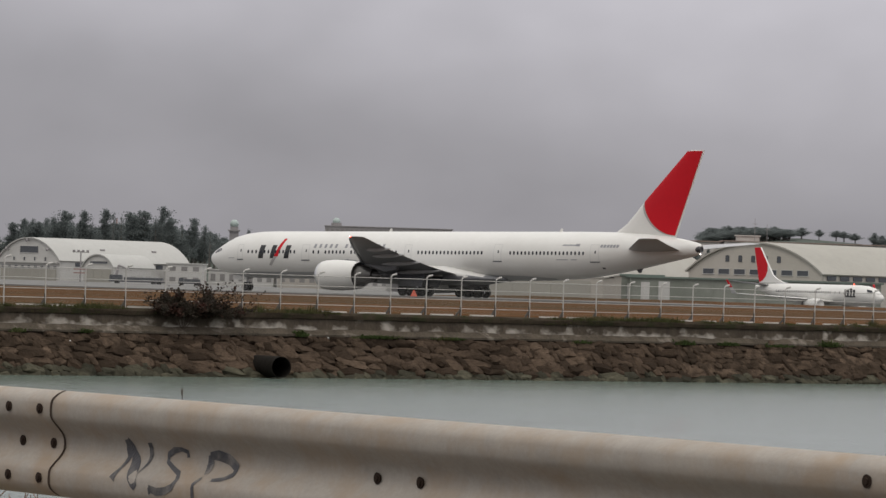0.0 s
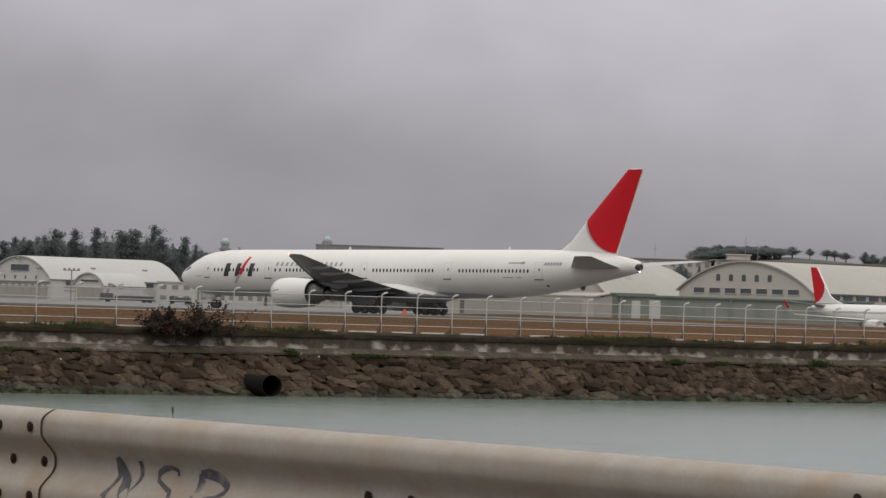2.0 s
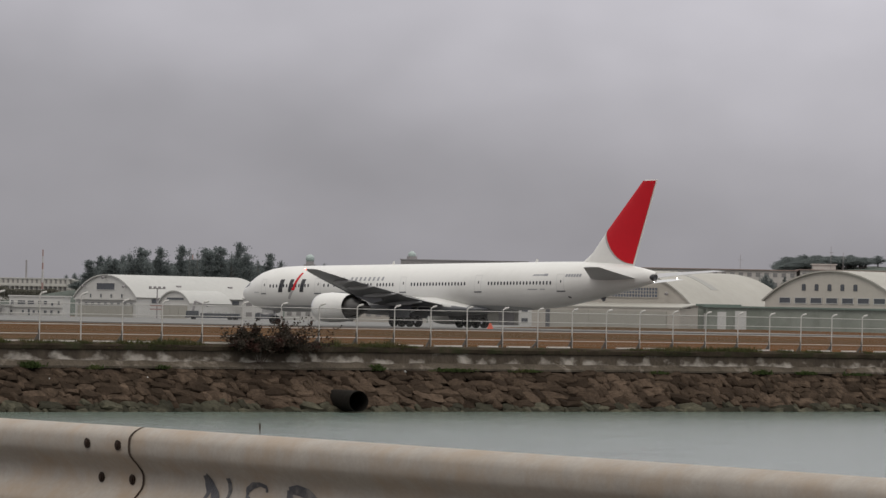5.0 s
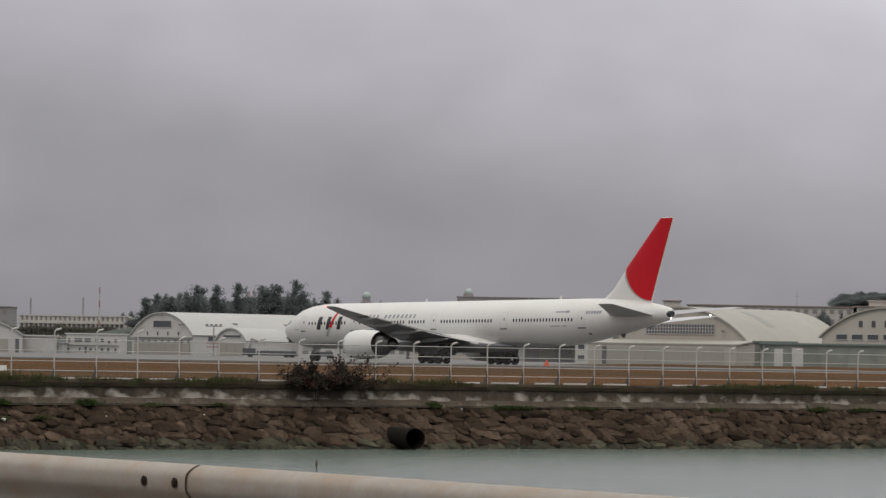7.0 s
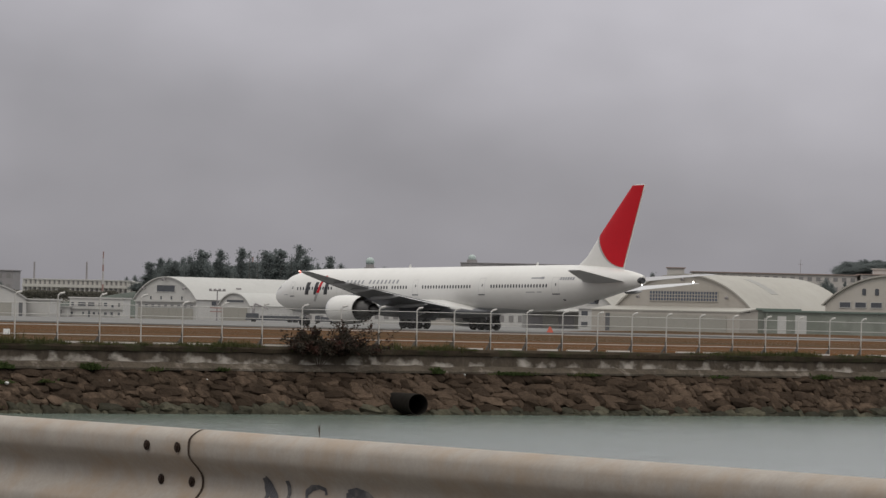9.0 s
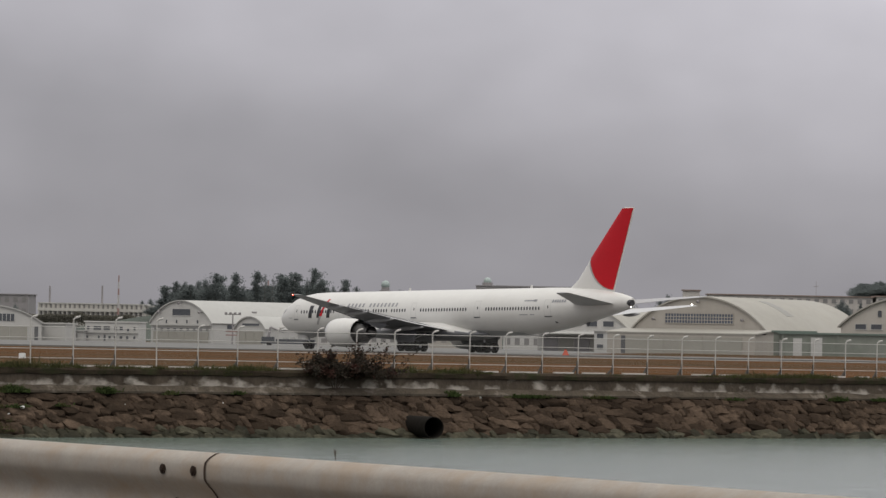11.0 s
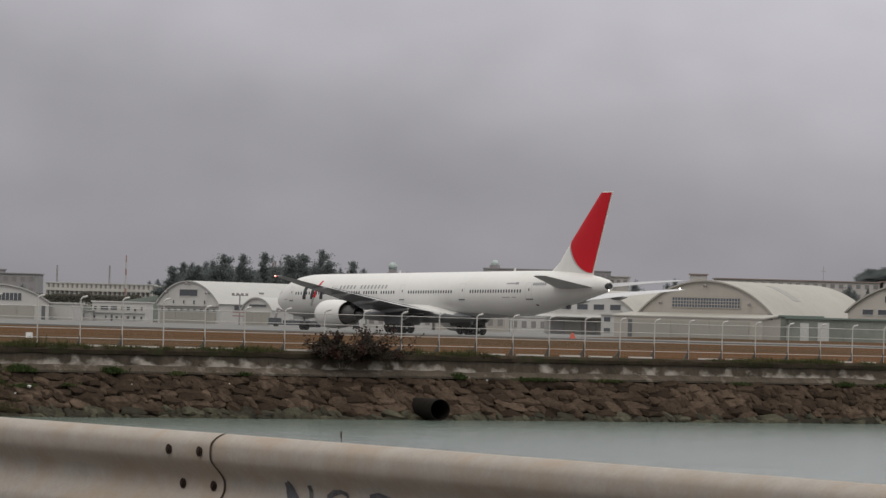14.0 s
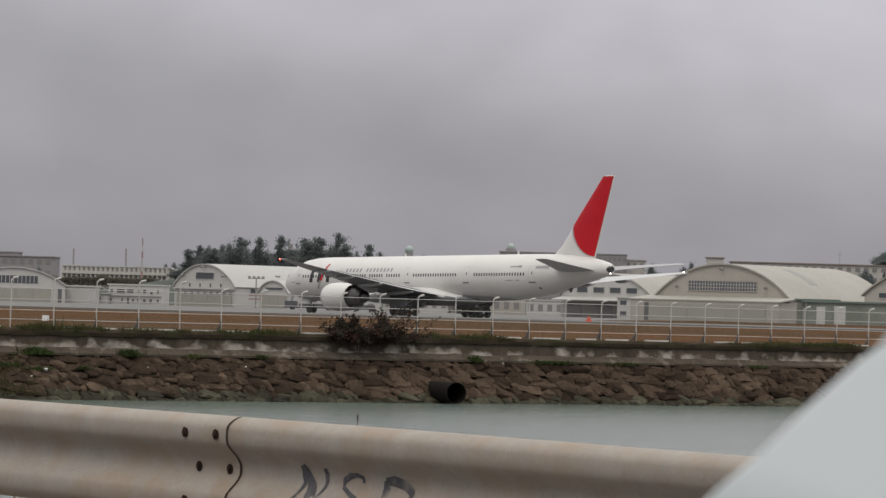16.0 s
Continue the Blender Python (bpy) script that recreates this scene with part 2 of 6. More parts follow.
M["grass"] = material("wall_grass", (0.062, 0.066, 0.026), 0.8, var=0.4, scale=0.9, second=(0.125, 0.098, 0.052), mix=(0.50, 0.66), spec=0.15, through_light=0.3)
M["weed"] = material("green_weed", (0.052, 0.074, 0.024), 0.7, var=0.35, scale=1.6, second=(0.085, 0.085, 0.035), mix=(0.5, 0.66), spec=0.15, through_light=0.3)
# distant leaf colours are paled towards grey, with haze mixed in
M["tree_leaf"] = material("hazed_foliage", (0.168, 0.188, 0.184), 1.0, var=0.25, scale=0.25, spec=0.0, through_light=0.4)
M["tree_wood"] = material("far_trunk", (0.12, 0.11, 0.10), 0.9, var=0.2)
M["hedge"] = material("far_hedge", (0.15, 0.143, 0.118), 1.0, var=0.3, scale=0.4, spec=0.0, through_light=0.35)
M["hill"] = material("hill_scrub", (0.05, 0.062, 0.048), 0.95, var=0.3, scale=0.1, bump=0.4, bscale=0.5)
M["hangar_roof"] = material("hangar_roof_white", (0.405, 0.40, 0.38), 0.65, var=0.07, scale=0.12, second=(0.40, 0.39, 0.37), mix=(0.45, 0.75))
M["hangar_roof_b"] = material("hangar_roof_cream", (0.332, 0.316, 0.28), 0.7, var=0.09, scale=0.12, second=(0.36, 0.345, 0.314), mix=(0.5, 0.75))
M["hangar_wall"] = material("hangar_wall_pale", (0.46, 0.45, 0.43), 0.75, var=0.07, scale=0.2, second=(0.43, 0.42, 0.40), mix=(0.48, 0.75))
M["hangar_wall_b"] = material("hangar_wall_cream", (0.365, 0.337, 0.298), 0.75, var=0.07, scale=0.2, second=(0.39, 0.362, 0.328), mix=(0.5, 0.75))
M["hangar_wall_c"] = material("hangar_wall_beige", (0.427, 0.394, 0.349), 0.75, var=0.07, scale=0.2, second=(0.456, 0.424, 0.384), mix=(0.5, 0.75))
M["door_panel"] = material("hangar_door_panel", (0.305, 0.292, 0.255), 0.65, var=0.07, scale=0.3)
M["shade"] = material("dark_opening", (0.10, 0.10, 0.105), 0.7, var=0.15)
M["pane"] = material("building_glass", (0.075, 0.08, 0.09), 0.15, var=0.2)
M["gable_glass"] = material("gable_glass", (0.10, 0.115, 0.145), 0.15, var=0.25, scale=1.5)
M["roof_patch"] = material("roof_patch", (0.27, 0.265, 0.245), 0.7, var=0.1)
# window glass lightened so that distance haze is already in its colour
M["hazed_pane"] = material("hazed_building_glass", (0.20, 0.19, 0.185), 0.3, var=0.2)
M["green_wall"] = material("pale_green_sheet", (0.20, 0.213, 0.182), 0.65, var=0.12, scale=0.3, second=(0.15, 0.165, 0.135), mix=(0.46, 0.7))
M["green_trim"] = material("green_eave", (0.12, 0.155, 0.132), 0.6, var=0.12)
M["apartment"] = material("apartment_render", (0.46, 0.43, 0.40), 0.85, var=0.1, scale=0.15, second=(0.37, 0.34, 0.315), mix=(0.45, 0.7))
M["apartment_roof"] = material("apartment_roof_brown", (0.25, 0.19, 0.165), 0.85, var=0.12, scale=0.3)
M["barrack"] = material("barrack_render", (0.50, 0.48, 0.44), 0.85, var=0.08, scale=0.15, second=(0.42, 0.40, 0.37), mix=(0.45, 0.7))
M["far_grey"] = material("far_building_grey", (0.26, 0.245, 0.245), 0.85, var=0.1, scale=0.1)
M["dome"] = material("radome_pale_green", (0.33, 0.39, 0.37), 0.5, var=0.04)
M["mast_white"] = material("mast_white", (0.42, 0.40, 0.385), 0.6, var=0.05)
M["mast_red"] = material("mast_red", (0.29, 0.185, 0.165), 0.6, var=0.1)
M["orange"] = material("marker_orange", (0.48, 0.075, 0.035), 0.55, var=0.15)
M["truck_blue"] = material("vehicle_dark_grey", (0.055, 0.06, 0.07), 0.5, var=0.2)
M["car_paint"] = material("car_pale_paint", (0.70, 0.755, 0.77), 0.25, var=0.02, scale=1)
M["rubble_white"] = material("litter_white", (0.75, 0.74, 0.72), 0.6, var=0.05)

# the seawall's face: dark damp concrete with pale lime deposits that thicken towards its foot
nt = M["wall_conc"].node_tree
geo = nt.nodes.new("ShaderNodeNewGeometry")
sep = nt.nodes.new("ShaderNodeSeparateXYZ")
nt.links.new(geo.outputs["Position"], sep.inputs[0])
foot = nt.nodes.new("ShaderNodeMapRange")
foot.inputs["From Min"].default_value, foot.inputs["From Max"].default_value = -0.34, -0.70
foot.inputs["To Min"].default_value, foot.inputs["To Max"].default_value = -0.10, 0.10
nt.links.new(sep.outputs["Z"], foot.inputs["Value"])
runs = nt.nodes.new("ShaderNodeMapping")
runs.inputs["Scale"].default_value = (0.8, 0.8, 1.3)
nt.links.new(geo.outputs["Position"], runs.inputs["Vector"])
lime = nt.nodes.new("ShaderNodeTexNoise")
lime.inputs["Scale"].default_value, lime.inputs["Detail"].default_value, lime.inputs["Distortion"].default_value = 1.5, 6.0, 0.25
nt.links.new(runs.outputs[0], lime.inputs["Vector"])
total = nt.nodes.new("ShaderNodeMath")
total.operation = "ADD"
nt.links.new(lime.outputs["Fac"], total.inputs[0])
nt.links.new(foot.outputs[0], total.inputs[1])
cutoff = nt.nodes.new("ShaderNodeMapRange")
cutoff.inputs["From Min"].default_value, cutoff.inputs["From Max"].default_value = 0.50, 0.70
nt.links.new(total.outputs[0], cutoff.inputs["Value"])
crust = nt.nodes.new("ShaderNodeMix")
crust.data_type = "RGBA"
crust.inputs["B"].default_value = (0.37, 0.335, 0.295, 1)
nt.links.new(cutoff.outputs[0], crust.inputs["Factor"])
socket = nt.nodes["Principled BSDF"].inputs["Base Color"]
nt.links.new(socket.links[0].from_socket, crust.inputs["A"])
nt.links.new(crust.outputs["Result"], socket)

# water: a grey-green sheet with short wind ripples
wm = bpy.data.materials.new("harbour_water")
wm.use_nodes = True
M["water"] = wm
nt = wm.node_tree
wb = nt.nodes["Principled BSDF"]
wb.inputs["Base Color"].default_value = (0.126, 0.161, 0.138, 1)
wb.inputs["Roughness"].default_value = 0.15
wb.inputs["IOR"].default_value, wb.inputs["Specular IOR Level"].default_value = 1.33, 0.22
wc = nt.nodes.new("ShaderNodeTexCoord")
prev = None
for sc, dist, st in ((0.55, 0.16, (1.2, 0.8, 1)), (2.6, 0.07, (1.1, 0.9, 1)), (0.07, 0.22, (1.4, 0.6, 1))):
    mp = nt.nodes.new("ShaderNodeMapping")
    mp.inputs["Scale"].default_value = st
    nt.links.new(wc.outputs["Object"], mp.inputs["Vector"])
    nz = nt.nodes.new("ShaderNodeTexNoise")
    nz.inputs["Scale"].default_value, nz.inputs["Detail"].default_value = sc, 4.0
    nt.links.new(mp.outputs[0], nz.inputs["Vector"])
    bp = nt.nodes.new("ShaderNodeBump")
    bp.inputs["Distance"].default_value = dist
    nt.links.new(nz.outputs["Fac"], bp.inputs["Height"])
    if prev:
        nt.links.new(prev.outputs[0], bp.inputs["Normal"])
    prev = bp
nt.links.new(prev.outputs[0], wb.inputs["Normal"])


# ---- mesh helpers ----
def box(bm, c, s, m=None):
    """A box of size s round c, turned by m."""
    r = bmesh.ops.create_cube(bm, size=1.0, matrix=(m or Matrix()) @ Matrix.Translation(c) @ Matrix.Diagonal((*s, 1)))
    return r["verts"]


def rod(bm, a, b, r, r2=None, seg=8):
    """A round bar from a to b."""
    a, b = Vector(a), Vector(b)
    turn = (b - a).to_track_quat("Z", "Y").to_matrix().to_4x4()
    bmesh.ops.create_cone(bm, cap_ends=True, segments=seg, radius1=r, radius2=r if r2 is None else r2, depth=(b - a).length,
                          matrix=Matrix.Translation((a + b) / 2) @ turn)


def loft(bm, rings, caps=True, closed=True):
    """Skins a row of rings that have the same number of points."""
    made = [[bm.verts.new(p) for p in ring] for ring in rings]
    for a, b in zip(made, made[1:]):
        n = len(a)
        for i in range(n if closed else n - 1):
            j = (i + 1) % n
            try:
                bm.faces.new((a[i], a[j], b[j], b[i]))
            except ValueError:
                pass
    if caps and closed:
        for ring in (made[0], made[-1]):
            try:
                bm.faces.new(ring)
            except ValueError:
                pass
    return made


def slab(bm, outline, thick):
    """A flat plate: outline of 3D points, extruded by the vector thick."""
    t = Vector(thick)
    loft(bm, [[Vector(p) for p in outline], [Vector(p) + t for p in outline]])


def mesh_of(name, bm, mat, smooth=False, angle=35):
    bmesh.ops.recalc_face_normals(bm, faces=bm.faces[:])
    if smooth:
        for f in bm.faces:
            f.smooth = True
        lim = radians(angle)
        for e in bm.edges:
            if len(e.link_faces) == 2 and e.calc_face_angle(0) > lim:
                e.smooth = False
    me = bpy.data.meshes.new(name)
    bm.to_mesh(me)
    bm.free()
    me.materials.append(M[mat])
    return me


def part(name, bm, mat, parent=None, label="", smooth=False, angle=35):
    """One mesh object, under a thing or a part where parent is given."""
    ob = new(name, bm if isinstance(bm, bpy.types.Mesh) else mesh_of(name, bm, mat, smooth, angle))
    if parent:
        ob.parent = parent
    if label:
        ob["label"] = label
    return ob


def piece(name, me, parent, loc=(0, 0, 0), rot=(0, 0, 0), size=(1, 1, 1)):
    """One more object on a mesh that alike pieces share."""
    ob = new(name, me)
    ob.parent = parent
    ob.location, ob.rotation_euler, ob.scale = loc, rot, size
    return ob


def thing(name, m, label, category, group="", kind=""):
    ob = new(name)
    ob.matrix_world = m
    ob.empty_display_size = 0.3
    return tagged(ob, label, category, group, kind)


def fresh():
    return bmesh.new()


# ---- the ground, in coordinates along (s) and across (v) the far shore ----
SHORE = Matrix.Translation((-21.025, 163.754, 0)) @ pose(0, 0, 0, 0, 0, 43.24)
WATER_Z = -2.60


def at(s, v, z=0.0):
    return SHORE @ Vector((s, v, z))


def ease(a, b, x):
    f = min(1.0, max(0.0, (x - a) / (b - a)))
    return f * f * (3 - 2 * f)


def dip(x, y):
    """The apron drains to a shallow trough on the side of the smaller jet."""
    return -0.8 * ease(34, 58, x) * ease(545, 590, y) * (1 - ease(740, 798, y))


def land_height(s, v):
    """The far shore's land and its low hills, and the bed of the water."""
    p = at(s, v)
    shore = float(np.interp(v, [-7, -3.7, -0.62, -0.58, -0.45], [-4.5, -3.35, -1.15, -0.3, -0.02]))
    z = shore + 1.6 * dip(p.x, p.y)
    if p.y > 1185:
        rise = min(1.0, (p.y - 1185) / 165)
        z += rise * (7.0 * math.exp(-(((p.x + 108) / 42) ** 4)) + 12.0 * math.exp(-(((p.x - 115) / 42) ** 4)) + 3.0)
        z += 6.2 * min(1.0, max(0.0, (p.y - 1375) / 60)) * math.exp(-(((p.x - 112) / 44) ** 4))
        z += 1.2 * rise * noise.noise((p.x / 25, p.y / 45, 0.3))
    return z


def make_ground():
    ss = [-3800, -1500, -700, -400, -300, -240, -180, -120, -80, -40, -20] + list(range(-10, 130, 10)) + list(range(140, 600, 40)) + list(range(600, 1700, 28)) + [1750, 2000, 2600, 3900]
    vs = [-3800, -1500, -500, -200, -100, -30, -7, -5.2, -3.7, -2.4, -0.62, -0.58, -0.45, 0, 4, 12, 30, 70, 120, 180, 260, 340, 420, 500, 560] + list(range(600, 1500, 28)) + [1550, 1800, 2400, 3900]
    bm = fresh()
    grid = [[bm.verts.new(at(s, v, land_height(s, v))) for v in vs] for s in ss]
    for a, b in zip(grid, grid[1:]):
        for i in range(len(vs) - 1):
            bm.faces.new((a[i], b[i], b[i + 1], a[i + 1]))
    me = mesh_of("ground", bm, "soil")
    for k in ("bed_shade", "hill", "verge"):
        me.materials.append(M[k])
    inv = SHORE.inverted()
    for f in me.polygons:
        c = f.center
        q = inv @ c
        # the stones' bed takes the near-black colour that stands for crevice shade
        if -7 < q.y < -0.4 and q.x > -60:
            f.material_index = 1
        elif c.y > 1190:
            f.material_index = 2
        elif q.y < -0.7:
            f.material_index = 3
    return tagged(new("ground", me), "dry orange-brown airfield soil rising to scrubby low hills", "ground", kind="structure")


make_ground()

bm = fresh()
slab(bm, [at(s, v, WATER_Z) for s, v in ((-3800, -3800), (3800, -3800), (3800, -2.2), (-3800, -2.2))], (0, 0, -0.05))
tagged(part("water", bm, "water"), "calm grey-green harbour water with fine wind ripples", "water", kind="structure")

# taxiway and apron: pale concrete behind the field
bm = fresh()
xs = [-2500, -600, -150, -60, 8, 24, 34, 38, 42, 46, 50, 54, 58, 80, 200, 600, 2500]
yf = [np.interp(x, [-2500, 8, 40, 2500], [505, 497, 508, 545]) for x in xs]
loft(bm, [[(x, y, 0.15 + dip(x, y)) for y in [float(a)] + [555, 565, 575, 590, 640, 740, 755, 770, 785, 798, 1175]] + [(x, 1175, -1.4), (x, float(a), -1.4)] for x, a in zip(xs, yf)])
tagged(part("taxiway", bm, "concrete"), "wide pale damp concrete taxiway and apron", "taxiway", kind="structure")
bm = fresh()
loft(bm, [[(x, 606 - w * 3.5, 0.0), (x, 606 - w * 0.3, h), (x, 606 + w * 0.6, h * 0.95), (x, 606 + w, 0.0)] for x, w, h in ((-4, 4, 0.16), (4, 9, 0.36), (12, 12, 0.52), (22, 12, 0.46), (32, 12, 0.52), (46, 11, 0.42), (60, 10, 0.34), (74, 4, 0.16))])
tagged(part("soil_bank", bm, "soil", smooth=True), "low bank of bare brown soil on the field", "soil bank", kind="structure")
# the causeway under the camera: an embankment with a two-lane road, beside which the guardrail stands
RAIL = Matrix(((0.55285, -0.83328, 0.0, -1.214), (-0.83328, -0.55285, 0.0, 14.004), (0.0, 0.0, 1.0, 0.743), (0, 0, 0, 1)))


def make_causeway():
    bm = fresh()
    prof = ((-6.5, -4.6), (-2.6, -2.2), (-1.1, -0.35), (-0.75, -0.06), (-0.3, -0.02), (12.6, -0.02), (13.4, -0.1), (19.0, -4.6))
    loft(bm, [[RAIL @ Vector((u, o, z - 0.743)) for o, z in prof] for u in (-150, -90, -40, -20, -10, 0, 5, 10, 20, 60, 200, 900)])
    tagged(part("causeway", bm, "verge"), "low causeway embankment of pale gritty soil", "embankment", kind="structure")
    bm = fresh()
    slab(bm, [RAIL @ Vector((u, o, 0.01 - 0.743)) for u, o in ((-150, 0.45), (900, 0.45), (900, 12.2), (-150, 12.2))], (0, 0, -0.1))
    tagged(part("road", bm, "asphalt"), "worn grey asphalt causeway road", "road", kind="structure")


make_causeway()

# ---- seawall: a dark coping over a stained recessed face ----
S0, S1 = -34.0, 86.0


def make_seawall():
    wall = tagged(new("seawall"), "low stained concrete seawall with a dark weathered coping", "wall", kind="structure")
    rng = random.Random(4)
    bm = fresh()
    n = int((S1 - S0) / 0.35)
    rings = []
    for i in range(n + 1):
        s = S0 + (S1 - S0) * i / n
        w = lambda k: 0.03 * noise.noise((s * 1.3, k, 0.0)) + 0.02 * noise.noise((s * 5, k, 4.0))
        rings.append([at(s, -0.50, -0.74), at(s, -0.72 + w(1), -0.74), at(s, -0.70 + w(3), -0.55), at(s, -0.66 + w(4), -0.28), at(s, -0.50, -0.28)])
    loft(bm, rings)
    part("wall_face", bm, "wall_conc", wall, "grey-brown concrete face with pale streaks", smooth=True)
    bm = fresh()
    rings = []
    for i in range(n + 1):
        s = S0 + (S1 - S0) * i / n
        w = lambda k: 0.035 * noise.noise((s * 0.9, k, 9.0)) + 0.03 * noise.noise((s * 4, k, 14.0))
        rings.append([at(s, -0.35, -0.3), at(s, -0.74 + w(1), -0.27 + w(5)), at(s, -0.77 + w(2), -0.12 + w(3)), at(s, -0.72 + w(4), -0.03 + w(4)), at(s, -0.35, 0.0)])
    loft(bm, rings)
    part("coping", bm, "coping", wall, "dark lichen-stained coping", smooth=True)
    bm = fresh()
    rings = []
    for i in range(n + 1):
        s = S0 + (S1 - S0) * i / n
        w = lambda k: 0.05 * noise.noise((s * 0.8, k, 19.0))
        h = 0.07 * noise.noise((s * 0.55, 2.0, 31.0)) + 0.04 * noise.noise((s * 2.1, 2.0, 37.0))
        rings.append([at(s, -0.6, -1.0), at(s, -1.02 + w(2), -0.98), at(s, -1.02 + w(2), -0.90 + h * 0.3), at(s, -0.88 + w(3), -0.80 + h), at(s, -0.70, -0.68 + h)])
    loft(bm, rings)
    part("toe", bm, "toe", wall, "sloping concrete toe with pale deposits", smooth=True)
    # ledge below the toe, coloured near-black as the toe's shadow line
    bm = fresh()
    rings = []
    for i in range(n + 1):
        s = S0 + (S1 - S0) * i / n
        w = lambda k: 0.05 * noise.noise((s * 0.8, k, 19.0))
        rings.append([at(s, -0.6, -1.3), at(s, -0.97 + w(1), -1.25), at(s, -0.95 + w(2), -0.97), at(s, -0.6, -0.95)])
    loft(bm, rings)
    part("footing", bm, "bed_shade", wall, "footing ledge painted dark as the toe's shadow line", smooth=True)
    return wall


make_seawall()


# ---- fence ----
PITCH = 2.0055


def make_fence():
    f = thing("fence", SHORE @ Matrix.Translation((-0.09, 0, 0)), "white tubular airfield fence with wire mesh and bent post tops", "fence")

    def post_mesh(top):
        bm = fresh()
        rod(bm, (0, 0, -0.05), (0, 0, top - 0.09), 0.026)
        rod(bm, (0, 0, top - 0.10), (0.09, -0.02, top - 0.015), 0.028)
        rod(bm, (0.07, -0.02, top - 0.03), (0.27, -0.05, top + 0.02), 0.046, 0.038)
        return mesh_of("post", bm, "fence", True)

    tall, low = post_mesh(1.86), post_mesh(1.63)
    bm = fresh()
    rod(bm, (0, 0, 0), (PITCH, 0, 0), 0.014, seg=6)
    rail = mesh_of("rail", bm, "fence", True)
    bm = fresh()
    slab(bm, [(-0.34, 0.03, -0.05), (-0.22, 0.03, -0.05), (-0.02, 0.03, 0.22), (-0.02, 0.03, 0.34)], (0, -0.05, 0))
    slab(bm, [(0.02, 0.03, -0.05), (-0.05, 0.03, -0.05), (-0.05, 0.03, 0.46), (-0.03, 0.03, 0.48)], (0, -0.05, 0))
    brace = mesh_of("brace", bm, "fence_dark")
    bm = fresh()
    box(bm, (0, 0, 0), (1.1, 0.12, 0.09))
    plinth = mesh_of("plinth", bm, "plinth")
    # welded wire mesh between two posts
    verts, faces = [], []
    for k in range(1, 40):
        x = PITCH * k / 40
        n = len(verts)
        verts += [(x - 0.0022, 0.018, 0.06), (x + 0.0022, 0.018, 0.06), (x, 0.022, 0.06), (x - 0.0022, 0.018, 1.46), (x + 0.0022, 0.018, 1.46), (x, 0.022, 1.46)]
        faces += [(n, n + 1, n + 4, n + 3), (n + 1, n + 2, n + 5, n + 4), (n + 2, n, n + 3, n + 5)]
    net = bpy.data.meshes.new("wire_panel")
    net.from_pydata(verts, [], faces)
    net.materials.append(M["wire"])
    rng = random.Random(8)
    for i in range(-8, 42):
        s = i * PITCH
        if i < 5:
            s += 0.06 + 0.03 * min(4, max(0, 3 - i))
        piece("post", tall if i < 4 else low, f, (s, 0, 0), (0, rng.uniform(-0.012, 0.012), 0))
        piece("wire_panel", net, f, (s, 0, 0))
        for z in (0.30, 0.66, 1.06, 1.47):
            piece("rail", rail, f, (s, 0.0, z + rng.uniform(-0.008, 0.008)))
        if i > 3 or rng.random() < 0.3:
            piece("brace", brace, f, (s, 0, 0), size=(rng.uniform(0.8, 1.25), 1, rng.uniform(0.8, 1.15)))
        if rng.random() < 0.8:
            piece("plinth", plinth, f, (s + 0.95 + rng.uniform(-0.2, 0.2), -0.12, 0.02), size=(rng.uniform(0.7, 1.4), 1, 0.8))
    bm = fresh()
    box(bm, (0, 0, 0), (0.30, 0.02, 0.20))
    part("notice_plate", bm, "rubble_white", f, "blank white notice plate").location = (-0.26, -0.05, 0.37)


make_fence()


# ---- revetment stones ----
def stone_mesh(k, mat):
    rng = random.Random(100 + k)
    bm = fresh()
    bmesh.ops.create_icosphere(bm, subdivisions=2, radius=0.5)
    sx, sy, sz = rng.uniform(0.9, 1.1), rng.uniform(0.9, 1.1), 0.6
    for v in bm.verts:
        c = v.co
        d = 1 + 0.36 * noise.noise((c.x * 2.4 + k * 7, c.y * 2.4, c.z * 2.4)) + 0.16 * noise.noise((c.x * 6 + k * 3, c.y * 6, c.z * 6))
        v.co = Vector((math.copysign(abs(c.x * 2) ** 0.70, c.x) / 2 * sx * d, math.copysign(abs(c.y * 2) ** 0.70, c.y) / 2 * sy * d, max(-0.4, min(0.34 + 0.12 * c.x * math.sin(k * 2.1) + 0.12 * c.y * math.cos(k * 1.7), c.z * d)) * sz))
    bmesh.ops.dissolve_limit(bm, angle_limit=0.12, verts=bm.verts[:], edges=bm.edges[:])
    bmesh.ops.triangulate(bm, faces=bm.faces[:])
    me = mesh_of("stone", bm, mat, True, 32)
    return me


